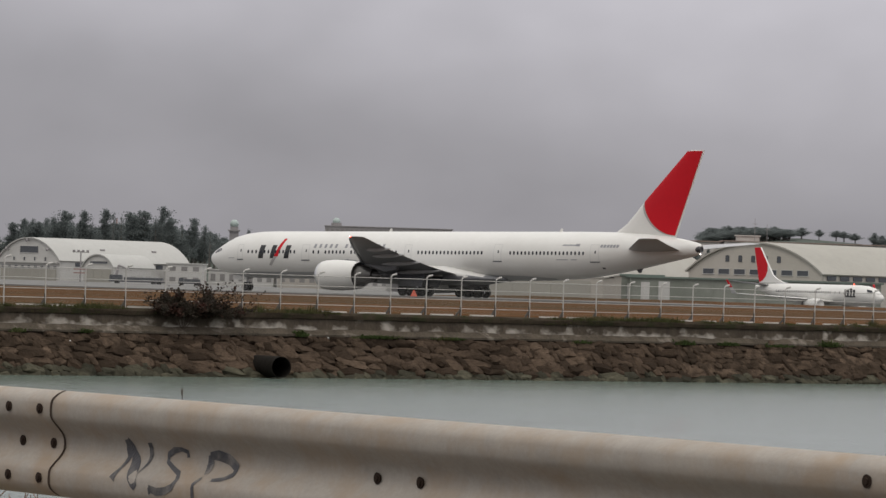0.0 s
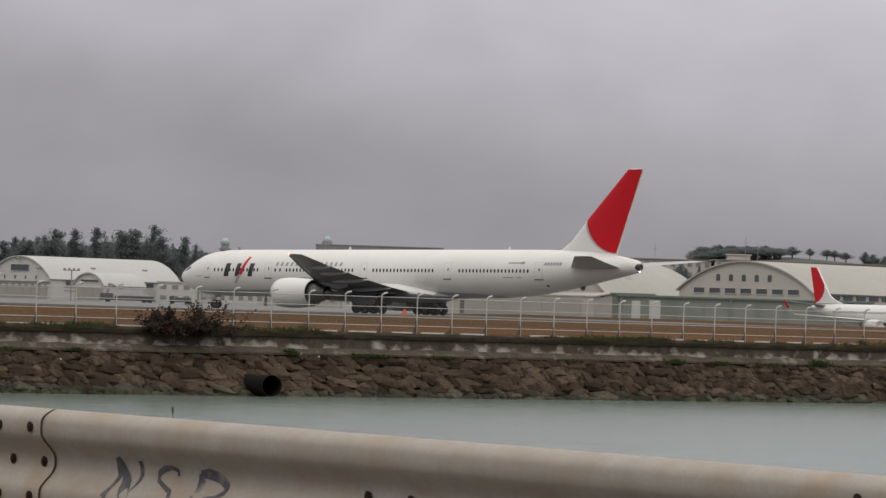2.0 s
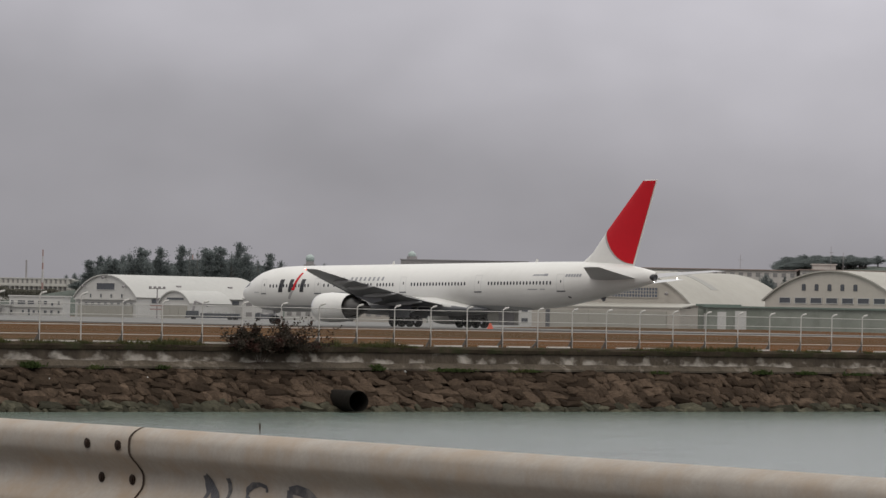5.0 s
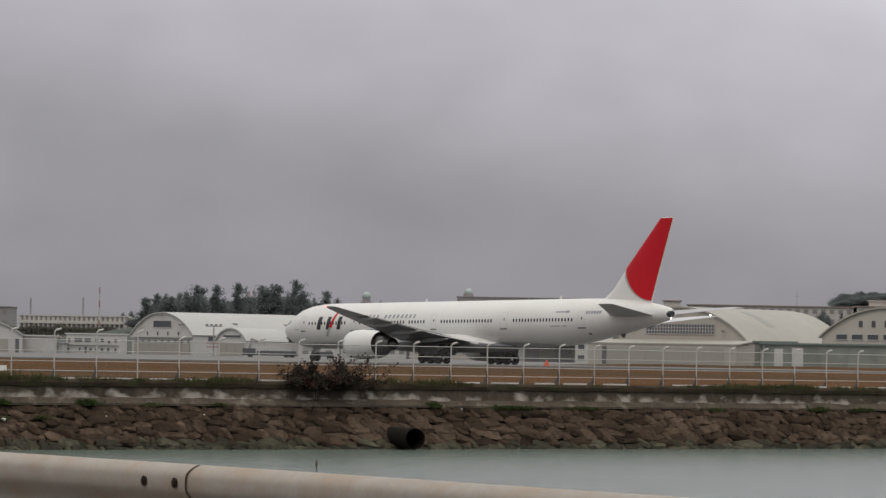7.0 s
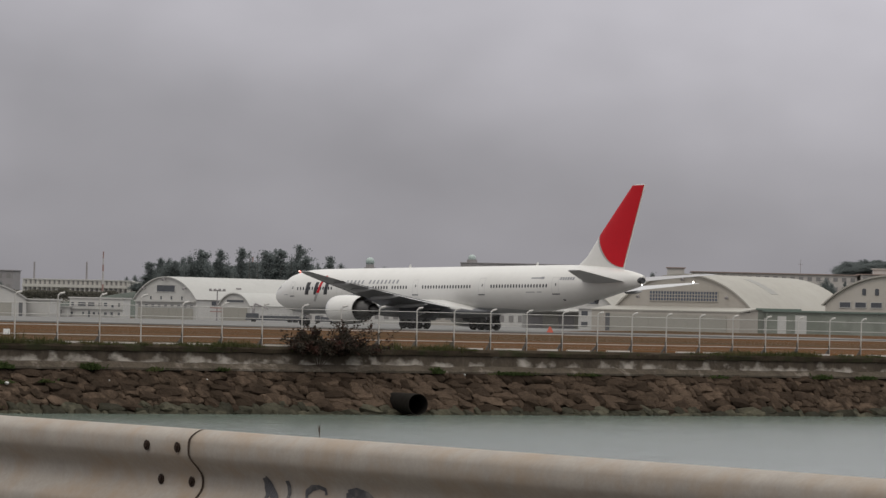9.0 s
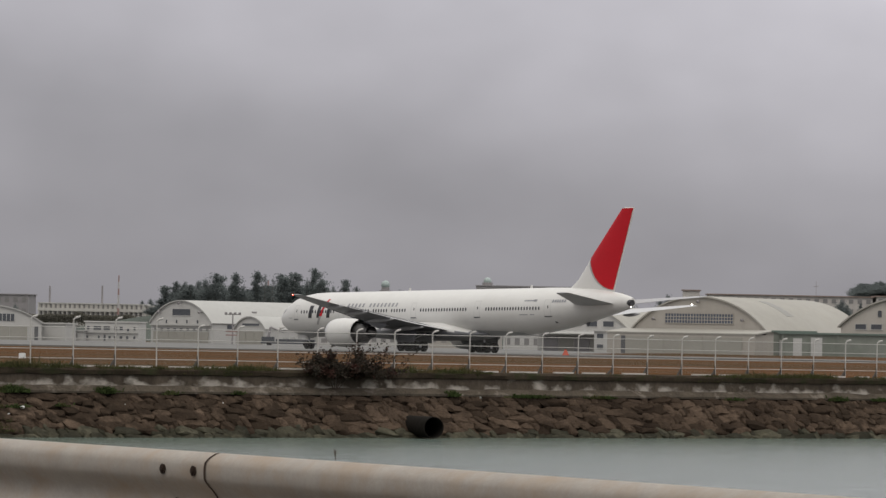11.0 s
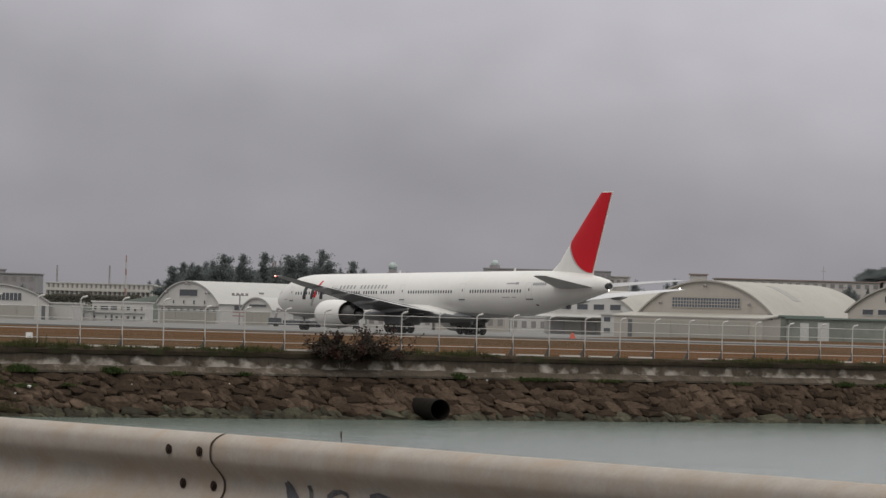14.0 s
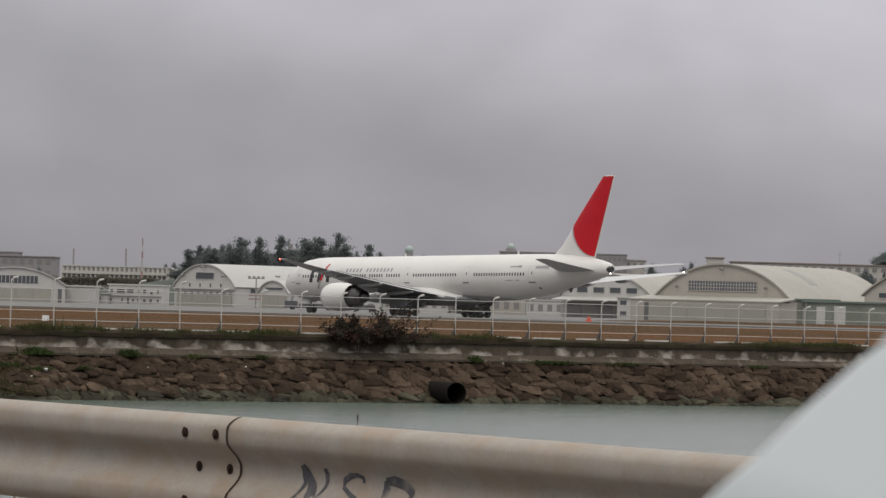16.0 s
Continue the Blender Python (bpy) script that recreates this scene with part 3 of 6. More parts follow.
def make_revetment():
    rev = tagged(new("revetment"), "sloping bank of rough brown stones set close above the water", "stone bank", kind="structure")
    dry = [stone_mesh(k, "rock") for k in range(10)]
    wet = [stone_mesh(k + 20, "rock_wet") for k in range(8)]
    rng = random.Random(21)
    slope = Vector((0, -2.0, -1.75)).normalized()
    tilt = math.atan2(1.75, 2.0)
    verts, faces, mats = [], [], []
    rows = [(0.06, 0.30), (0.33, 0.34), (0.62, 0.36), (0.94, 0.40), (1.28, 0.42), (1.62, 0.40), (1.96, 0.38), (2.28, 0.36), (2.58, 0.36), (2.88, 0.36)]
    count = 0
    for r, (d, h) in enumerate(rows):
        s = S0 + rng.uniform(0, 0.8)
        while s < S1:
            w = rng.choice((0.3, 0.42, 0.55, 0.7, 0.9, 1.2)) * rng.uniform(0.85, 1.15)
            dd = d + rng.uniform(-0.12, 0.12)
            v, z = -0.95 + slope.y * dd, -1.10 + slope.z * dd
            low = dd > 1.95 + 0.15 * noise.noise((s * 0.4, 0, 0))
            me = rng.choice(wet if low else dry)
            loc = Vector((s + w / 2, v, z))
            rot = Euler((tilt + rng.uniform(-0.22, 0.22), rng.uniform(-0.16, 0.16), rng.uniform(-0.35, 0.35)))
            size = (w * 1.12, (h + rng.uniform(-0.06, 0.16)) * 1.2, rng.uniform(0.40, 0.85))
            if 12.0 < s < 41 and count < 298:
                ob = new("stone", me)
                ob.parent = rev
                ob.matrix_basis = SHORE @ Matrix.LocRotScale(loc, rot, size)
                count += 1
            else:
                m = SHORE @ Matrix.LocRotScale(loc, rot, size)
                n = len(verts)
                verts.extend((m @ q.co)[:] for q in me.vertices)
                faces.extend([n + i for i in p.vertices] for p in me.polygons)
                mats.extend([1 if low else 0] * len(me.polygons))
            s += w * rng.uniform(0.86, 1.0)
    me = bpy.data.meshes.new("stones")
    me.from_pydata(verts, [], faces)
    me.materials.append(M["rock_rest"])
    me.materials.append(M["wet_rest"])
    me.polygons.foreach_set("material_index", mats)
    rest = new("stones", me)
    rest.parent = rev
    tagged(rest, kind="stuff")


def make_drain():
    d = thing("drain_pipe", SHORE @ pose(0, 0, 0), "short dark concrete drain pipe sticking out of the stone bank", "pipe")
    # the mouth faces the water and turns a little along the shore
    m = Matrix.Translation((16.45, -4.2, -2.15)) @ pose(0, 0, 0, 0, 0, -109)
    bm = fresh()
    prof = [(0.42, 0.0), (0.42, -3.4), (0.395, -3.4), (0.395, 0.0)]
    rings = []
    for k in range(28):
        a = 2 * math.pi * k / 28
        rings.append([m @ Vector((-y * -1, math.cos(a) * r, math.sin(a) * r)) for r, y in prof])
    rings.append(rings[0])
    loft(bm, rings, caps=False)
    bmesh.ops.remove_doubles(bm, verts=bm.verts[:], dist=0.001)
    part("pipe_wall", bm, "pipe", d, smooth=True)
    # a black disc added inside stands for the pipe's inner darkness
    bm = fresh()
    bmesh.ops.create_cone(bm, cap_ends=True, segments=28, radius1=0.397, radius2=0.397, depth=0.05, matrix=m @ Matrix.Translation((-2.2, 0, 0)) @ pose(0, 0, 0, 0, 90, 0))
    part("silted_end", bm, "pipe_in", d, "black disc painted as the shade deep in the pipe")


make_drain()


# ---- plants on the wall ----
def blades(bm, rng, p, n, h, spread, wide=0.012):
    """Bent blades of two faces each, in one tuft."""
    for _ in range(n):
        a = rng.uniform(0, 6.283)
        r = spread * math.sqrt(rng.random())
        b = Vector(p) + Vector((math.cos(a) * r, math.sin(a) * r, 0))
        L = h * rng.uniform(0.35, 1.15) * (1.0 - 0.5 * r / spread)
        out = Vector((math.cos(a) + rng.uniform(-0.8, 0.8), math.sin(a) + rng.uniform(-0.8, 0.8), 0)) * L * 0.35
        side = Vector((math.cos(a * 3 + 1), math.sin(a * 3 + 1), 0)) * wide * rng.uniform(0.7, 1.4)
        mid, tip = b + out * 0.35 + Vector((0, 0, L * 0.62)), b + out * 1.25 + Vector((0, 0, L * rng.uniform(0.75, 1.0)))
        q = [bm.verts.new(v) for v in (b - side, b + side, mid + side * 0.8, mid - side * 0.8, tip)]
        bm.faces.new(q[:4])
        bm.faces.new((q[3], q[2], q[4]))


def make_grass():
    rng = random.Random(5)
    bm = fresh()
    for i in range(3000):
        s = rng.uniform(-16, 64)
        lush = noise.noise((s * 0.42, 1.7, 0.0)) + 0.55 * noise.noise((s * 1.5, 8.1, 0.0)) + (0.30 if s < 22 else -0.10)
        if lush < rng.uniform(-0.12, 0.12):
            continue
        h = 0.12 + 0.62 * min(1.0, max(0.0, lush) * 1.3) * rng.random() ** 1.1
        blades(bm, rng, at(s, rng.uniform(-0.85, -0.1), -0.06), 14, h, 0.13 + 0.2 * rng.random())
    # dry growth creeps over the stones at the far left end of the bank
    for i in range(420):
        s, d = -2.4 - abs(rng.gauss(0, 3.0)), rng.uniform(0.0, 2.3)
        if noise.noise((s * 0.7, d * 1.1, 2.0)) > -0.12:
            blades(bm, rng, at(s, -1.0 - d * 0.75, -0.98 - d * 0.64), 12, 0.16, 0.2)
    # a few tufts hang over the coping's edge
    for i in range(150):
        s = rng.uniform(-16, 60)
        if noise.noise((s * 0.6, 4.4, 0.0)) > 0.1:
            blades(bm, rng, at(s, -0.78, rng.uniform(-0.3, -0.1)), 10, 0.16, 0.12)
    tagged(part("grass", bm, "grass"), "patchy dry green grass along the top of the seawall", "grass", kind="stuff")
    bm = fresh()
    for s, d, n, h, sp in ((-1.5, 0.0, 360, 0.36, 0.60), (2.85, 0.0, 300, 0.34, 0.45), (5.85, 0.05, 60, 0.2, 0.35), (20.2, 0.0, 130, 0.34, 0.25), (24.3, 0.05, 240, 0.17, 1.1), (28.3, 0.05, 160, 0.16, 0.7), (42.5, 0.05, 160, 0.22, 0.6), (45.3, 0.05, 140, 0.2, 0.6), (51.9, 0.0, 230, 0.32, 0.55), (-1.7, 0.9, 90, 0.14, 0.5), (0.4, 0.8, 60, 0.12, 0.4), (-3.4, 0.7, 160, 0.16, 0.6), (9.2, 0.0, 50, 0.2, 0.4), (36.0, 0.1, 60, 0.15, 0.6), (48.4, 0.1, 90, 0.16, 0.8)):
        for _ in range(n):
            q = at(s + rng.gauss(0, sp * 0.5), -0.95 - d * 0.75 - abs(rng.gauss(0, 0.1)), -1.0 - d * 0.62 + abs(rng.gauss(0, 0.05)))
            blades(bm, rng, q, 3, h * rng.uniform(0.5, 1.1), 0.12, 0.03)
    tagged(part("weeds", bm, "weed"), "green weeds in the stones under the seawall", "weeds", kind="stuff")


make_grass()


def make_shrub():
    base = at(14.2, -0.80, -0.80)
    sh = thing("shrub", Matrix.Translation(base), "sparse dark brown-leaved shrub growing out of the seawall", "shrub")
    rng = random.Random(12)
    wood, leaf = fresh(), fresh()

    turn = SHORE.to_3x3()

    def leaves(p, n, spread):
        for _ in range(n):
            c = p + Vector((rng.gauss(0, spread), rng.gauss(0, spread), rng.gauss(0, spread)))
            a = Vector((rng.uniform(-1, 1), rng.uniform(-1, 1), rng.uniform(-0.5, 1))).normalized()
            b = a.orthogonal().normalized()
            L, W = rng.uniform(0.08, 0.17), rng.uniform(0.026, 0.048)
            leaf.faces.new([leaf.verts.new(v) for v in (c, c + a * L * 0.5 + b * W, c + a * L, c + a * L * 0.5 - b * W)])

    def twig(p, q, r):
        d = (q - p).normalized()
        x = d.orthogonal().normalized()
        y = d.cross(x)
        rim = [(x * math.cos(t) + y * math.sin(t)) * r for t in (0, 2.094, 4.189)]
        lo, hi = [wood.verts.new(p + w) for w in rim], [wood.verts.new(q + w * 0.82) for w in rim]
        for i in range(3):
            wood.faces.new((lo[i], lo[i - 1], hi[i - 1], hi[i]))

    def stem(p, way, r, length, depth):
        n = 6
        for k in range(n):
            q = p + way * (length / n)
            twig(p, q, r)
            p, r = q, r * 0.82
            way = (way + turn @ Vector((rng.uniform(-1, 1) * 0.16, rng.uniform(-1, 1) * 0.16, rng.uniform(-0.06, 0.16)))).normalized()
            if depth and k >= 1:
                for _ in range(2 if depth < 2 else 1):
                    w2 = (way + turn @ Vector((rng.uniform(-1, 1), rng.uniform(-0.7, 0.7), rng.uniform(-0.2, 0.7))) * 0.8).normalized()
                    stem(p, w2, r * 0.6, length * rng.uniform(0.24, 0.42), depth - 1)
            elif not depth and k >= 2:
                leaves(p, 2 if k == n - 1 else 1, 0.05)

    for k in range(5):
        rod(wood, (0, 0, -0.1), turn @ Vector((-0.35 + 0.28 * k, -0.05, 0.62 + 0.08 * (k % 2))), 0.026, 0.016, seg=6)
    # limbs fan out from the foot; the outer ones lie low
    for k in range(46):
        f = (k + rng.random()) / 46
        a = math.pi * (0.04 + 0.92 * f)
        reach = Vector((-math.cos(a) * (1.65 if a < math.pi / 2 else 2.7), rng.uniform(-0.55, 0.3), 0.30 + math.sin(a) ** 1.2 * 0.80))
        reach *= rng.uniform(0.40, 0.85) if k % 3 else rng.uniform(0.9, 1.12)
        start = turn @ Vector((reach.x * 0.28 + rng.uniform(-0.1, 0.1), -0.05, 0.42 + 0.22 * rng.random()))
        end = turn @ reach + Vector((0, 0, 0.3))
        stem(start, (end - start).normalized(), 0.012, (end - start).length, 2 if k % 3 == 1 else 1)
    # low tangle hanging over the coping
    for k in range(40):
        p = turn @ Vector((-1.3 + 3.9 * k / 39, -0.12, 0.55 + 0.2 * rng.random()))
        stem(p, (turn @ Vector((rng.uniform(-1, 1), -0.6, rng.uniform(-0.3, 0.5)))).normalized(), 0.009, rng.uniform(0.35, 0.7), 1)
    part("branch_work", wood, "twig", sh)
    part("foliage", leaf, "leaf", sh, "small dark leaves")


make_shrub()


def make_litter():
    rng = random.Random(6)
    for s, v, z, w in ((-1.59, -1.85, -1.52, 0.2), (-2.38, -2.1, -1.75, 0.1), (3.21, -1.75, -1.38, 0.09), (21.5, -1.25, -1.02, 0.16), (8.0, -1.6, -1.3, 0.08)):
        bm = fresh()
        bmesh.ops.create_icosphere(bm, subdivisions=1, radius=0.5)
        for q in bm.verts:
            q.co *= 1 + 0.4 * noise.noise(q.co * 3 + Vector((s, 0, 0)))
        ob = tagged(part("litter", bm, "rubble_white"), "small scrap of white litter on the stones", "litter", "litter on the bank")
        ob.matrix_world = SHORE @ Matrix.LocRotScale(Vector((s, v, z)), Euler((0.7, 0.1, rng.uniform(0, 3))), Vector((w, w * 0.7, w * 0.45)))


make_litter()


# ---- the near guardrail ----
HUMP = [(0.0, -0.014), (0.002, -0.004), (0.008, 0.0), (0.018, -0.003), (0.034, -0.011), (0.047, -0.021), (0.055, -0.031), (0.0585, -0.042), (0.0595, -0.062), (0.0580, -0.081), (0.053, -0.092), (0.041, -0.106), (0.025, -0.122), (0.012, -0.138), (0.005, -0.153)]
BEAM = HUMP + [(0.004, -0.168)] + [(o, -0.336 - z) for o, z in reversed(HUMP[2:])]


def sag(u):
    """The rail drops a little towards its near end."""
    return -0.0026 * max(0.0, u)


def beam_at(z):
    """How far the beam's face stands out at the depth z under its top."""
    zs = [-q[1] for q in BEAM[2:-1]]
    return float(np.interp(-z, zs, [q[0] for q in BEAM[2:-1]]))


def make_guardrail():
    g = thing("guardrail", RAIL, "weathered cream-painted steel guardrail with bolts and scrawled paint", "guardrail")
    for k, (a, b, out) in enumerate(((-4.25, 0.078, 0.004), (-0.25, 4.41, 0.0), (4.08, 8.7, 0.004), (-8.58, -4.0, 0.0), (-12.9, -8.3, 0.004), (-90.0, -12.7, 0.0))):
        bm = fresh()
        n = max(2, int(b - a) * 3)
        n = min(n, 40)
        th = 0.0035
        rings = []
        for i in range(n + 1):
            u = a + (b - a) * i / n
            dent = 0.004 * noise.noise((u * 0.7, 3.3, k))
            dz = dent * 0.7 + sag(u)
            rings.append([(u, o + out + dent, z + dz) for o, z in BEAM] + [(u, o + out + dent - th, z + dz) for o, z in reversed(BEAM)])
        loft(bm, rings)
        part("beam", bm, "rail_paint", g, smooth=True, angle=50)
    # dirt line in the lap joint
    for u in (0.080, 4.412, -4.25):
        bm = fresh()
        rings = []
        for o, z in BEAM[2:-1]:
            z += sag(u)
            rings.append([(u - 0.0015, o + 0.0015, z), (u + 0.0027, o + 0.0015, z), (u + 0.0027, o + 0.0056, z), (u - 0.0015, o + 0.0056, z)])
        loft(bm, rings)
        part("lap_joint", bm, "rail_old", g, "dark rust line of the lap joint")
    bm = fresh()
    bmesh.ops.create_cone(bm, cap_ends=True, segments=16, radius1=0.0170, radius2=0.0145, depth=0.006, matrix=pose(0, 0, 0, 90, 0, 0))
    bmesh.ops.create_cone(bm, cap_ends=True, segments=6, radius1=0.010, radius2=0.009, depth=0.012, matrix=pose(0, 0.002, 0, 90, 0, 0))
    bolt = mesh_of("bolt", bm, "bolt")
    spots = []
    for j in (0.0, 4.333, -4.33):
        for du in (-0.192, 0.014):
            spots += [(j + du, -0.060), (j + du, -0.169), (j + du + 0.008, -0.278)]
        spots += [(j + 1.915, -0.176), (j + 2.135, -0.176)]
    for u, z in spots:
        piece("bolt", bolt, g, (u + (0.012 if u > 3 else 0.0), beam_at(z) + 0.006, z + sag(u)))
    # posts with their brackets behind the beam
    for u in (-12.7, -8.4, -4.3, 0.0, 2.02, 4.33, 6.4):
        bm = fresh()
        rod(bm, (u, -0.13, -0.9), (u, -0.13, -0.03), 0.057, seg=16)
        part("post", bm, "steel_post", g, smooth=True)
        bm = fresh()
        box(bm, (u, -0.035, -0.17), (0.07, 0.075, 0.2))
        part("bracket", bm, "steel_post", g)
    # three scrawled letters in worn dark paint

    def stroke(pts, wide):
        bm = fresh()
        left, right = [], []
        dense = []
        for (u0, z0, w0), (u1, z1, w1) in zip(pts, pts[1:]):
            for q in range(5):
                f = q / 5
                dense.append((u0 + (u1 - u0) * f, z0 + (z1 - z0) * f, w0 + (w1 - w0) * f))
        dense.append(pts[-1])
        for i, (u, z, w) in enumerate(dense):
            p, q = dense[max(0, i - 1)], dense[min(len(dense) - 1, i + 1)]
            d = Vector((q[0] - p[0], q[1] - p[1])).normalized()
            nx, nz = -d.y * wide * w, d.x * wide * w
            for side, lst in ((1, left), (-1, right)):
                uu, zz = u + side * nx, z + side * nz
                dent = 0.004 * noise.noise((uu * 0.7, 3.3, 1))
                lst.append(bm.verts.new((uu, beam_at(zz) + dent + 0.0016, zz + dent * 0.7 + sag(uu))))
        for i in range(len(dense) - 1):
            bm.faces.new((left[i], left[i + 1], right[i + 1], right[i]))
        return bm

    letters = (
        (((0.492, -0.134, 1.68), (0.497, -0.165, 2.28), (0.498, -0.190, 1.08), (0.488, -0.228, 0.84), (0.476, -0.258, 1.68)), ((0.497, -0.134, 1.20), (0.522, -0.172, 1.44), (0.560, -0.212, 2.04), (0.606, -0.256, 1.92), (0.626, -0.276, 1.20)), ((0.626, -0.138, 1.20), (0.629, -0.176, 0.96), (0.625, -0.202, 0.72), (0.612, -0.232, 0.36))),
        (((0.852, -0.172, 0.75), (0.850, -0.156, 0.60), (0.815, -0.149, 0.60), (0.770, -0.154, 0.90), (0.735, -0.169, 0.98), (0.736, -0.190, 0.60), (0.785, -0.206, 0.52), (0.842, -0.220, 0.60), (0.862, -0.238, 0.75), (0.845, -0.262, 0.98), (0.805, -0.276, 1.12), (0.755, -0.281, 1.12), (0.706, -0.272, 0.90)), ((0.708, -0.270, 0.60), (0.716, -0.290, 0.60))),
        (((0.985, -0.158, 1.3), (0.990, -0.186, 1.8), (0.996, -0.214, 1.1)), ((0.985, -0.160, 1.0), (1.040, -0.157, 1.5), (1.098, -0.166, 1.5), (1.142, -0.186, 1.2), (1.146, -0.208, 0.9), (1.106, -0.224, 0.6), (1.050, -0.230, 0.4)), ((0.990, -0.226, 0.5), (0.966, -0.246, 0.7), (0.975, -0.292, 0.9))),
    )
    for strokes in letters:
        bm = fresh()
        for st in strokes:
            tmp = stroke(st, 0.0108)
            me = bpy.data.meshes.new("tmp")
            tmp.to_mesh(me)
            tmp.free()
            bm.from_mesh(me)
        part("painted_letter", bm, "graffiti", g, "worn black sprayed letter")


make_guardrail()


def make_dry_stalk(u, h, name):
    st = thing(name, RAIL @ Matrix.Translation((u, -0.16, -0.77)), "dry brown weed stalk standing behind the guardrail", "weed")
    rng = random.Random(int(u * 100))
    bm = fresh()
    rod(bm, (0, 0, 0), (0.02, 0, 0.77 + h), 0.0025, 0.0012, seg=5)
    part("stem", bm, "twig", st)
    bm = fresh()
    for k in range(5):
        z = 0.77 + h * (0.2 + 0.2 * k)
        a = Vector((rng.uniform(-0.02, 0.02), 0, 0.02))
        rod(bm, (0.018, 0, z), Vector((0.018, 0, z)) + a, 0.0022, 0.0005, seg=5)
    part("seed_head", bm, "twig", st)


make_dry_stalk(0.50, 0.008, "weed_stalk")


def make_dry_weeds():
    """Dry brown stems on the verge behind the rail."""
    rng = random.Random(15)
    bm = fresh()
    for _ in range(150):
        u, o = rng.uniform(-2.6, -0.86), rng.uniform(-0.45, -0.2)
        foot = RAIL @ Vector((u, o, -0.78))
        tip = foot + Vector((rng.gauss(0, 0.05), rng.gauss(0, 0.05), rng.uniform(0.24, 0.42)))
        rod(bm, foot, tip, 0.004, 0.0015, seg=4)
        for k in range(3):
            q = foot.lerp(tip, 0.5 + 0.2 * k)
            rod(bm, q, q + Vector((rng.gauss(0, 0.03), rng.gauss(0, 0.03), rng.uniform(0.02, 0.06))), 0.003, 0.001, seg=4)
    tagged(part("dry_weeds", bm, "dry_stem"), "dry reddish-brown weed stems behind the guardrail", "weeds", kind="stuff")


make_dry_weeds()


# ---- hangars ----
def hangar(x, y, turn, width, length, spring, rise, wall, roof, label, name="hangar"):
    """A barrel-roofed hangar: front gable centred on (x, y), its axis running back at turn degrees to the right of straight away."""
    m = Matrix.Translation((x, y, 0)) @ pose(0, 0, 0, 0, 0, -turn)
    h = thing(name, m, label, "hangar", "airfield hangars")
    R = (width * width / 4 + rise * rise) / (2 * rise)
    zc = spring + rise - R
    half = math.asin(width / 2 / R)

    def arc(r, n=24, k=1.0):
        return [(r * math.sin(half * k * (2 * i / n - 1)), zc + r * math.cos(half * k * (2 * i / n - 1))) for i in range(n + 1)]

    bm = fresh()
    outer, inner = arc(R + 0.3, k=1.03), arc(R + 0.02, k=1.03)
    ring = outer + inner[::-1]
    loft(bm, [[(a, t, b) for a, b in ring] for t in (-0.5, length * 0.33, length * 0.66, length + 0.5)])
    part("roof", bm, roof, h, smooth=True, angle=50)
    for name2, t in (("gable", 0.0), ("gable", length - 0.4)):
        bm = fresh()
        pts = [(-width / 2, 0)] + arc(R) + [(width / 2, 0)]
        slab(bm, [(a, t, b) for a, b in pts], (0, 0.4, 0))
        part(name2, bm, wall, h)
    for sx in (-1, 1):
        bm = fresh()
        box(bm, (sx * (width / 2 - 0.15), length / 2, spring / 2), (0.3, length - 0.9, spring))
        part("side_wall", bm, wall, h)
    h["top"] = spring + rise
    return h


def pane_on(h, name, x, z, w, hgt, y=-0.03, mat="pane", frame=True, side=0, length=0):
    """A framed window on the gable (side 0) or on the long right wall (side 1)."""
    bm = fresh()
    box(bm, (0, 0, 0), (w, 0.1, hgt))
    ob = part(name, bm, mat, h)
    if side:
        ob.location, ob.rotation_euler = (x, length, z), (0, 0, radians(90))
    else:
        ob.location = (x, y, z)
    if frame:
        f = fresh()
        for c, s in (((0, -0.03, hgt / 2), (w + 0.2, 0.14, 0.12)), ((0, -0.03, -hgt / 2), (w + 0.2, 0.18, 0.12)), ((-w / 2, -0.03, 0), (0.12, 0.14, hgt)), ((w / 2, -0.03, 0), (0.12, 0.14, hgt))):
            box(f, c, s)
        part("window_frame", f, "hangar_wall", ob)
    return ob


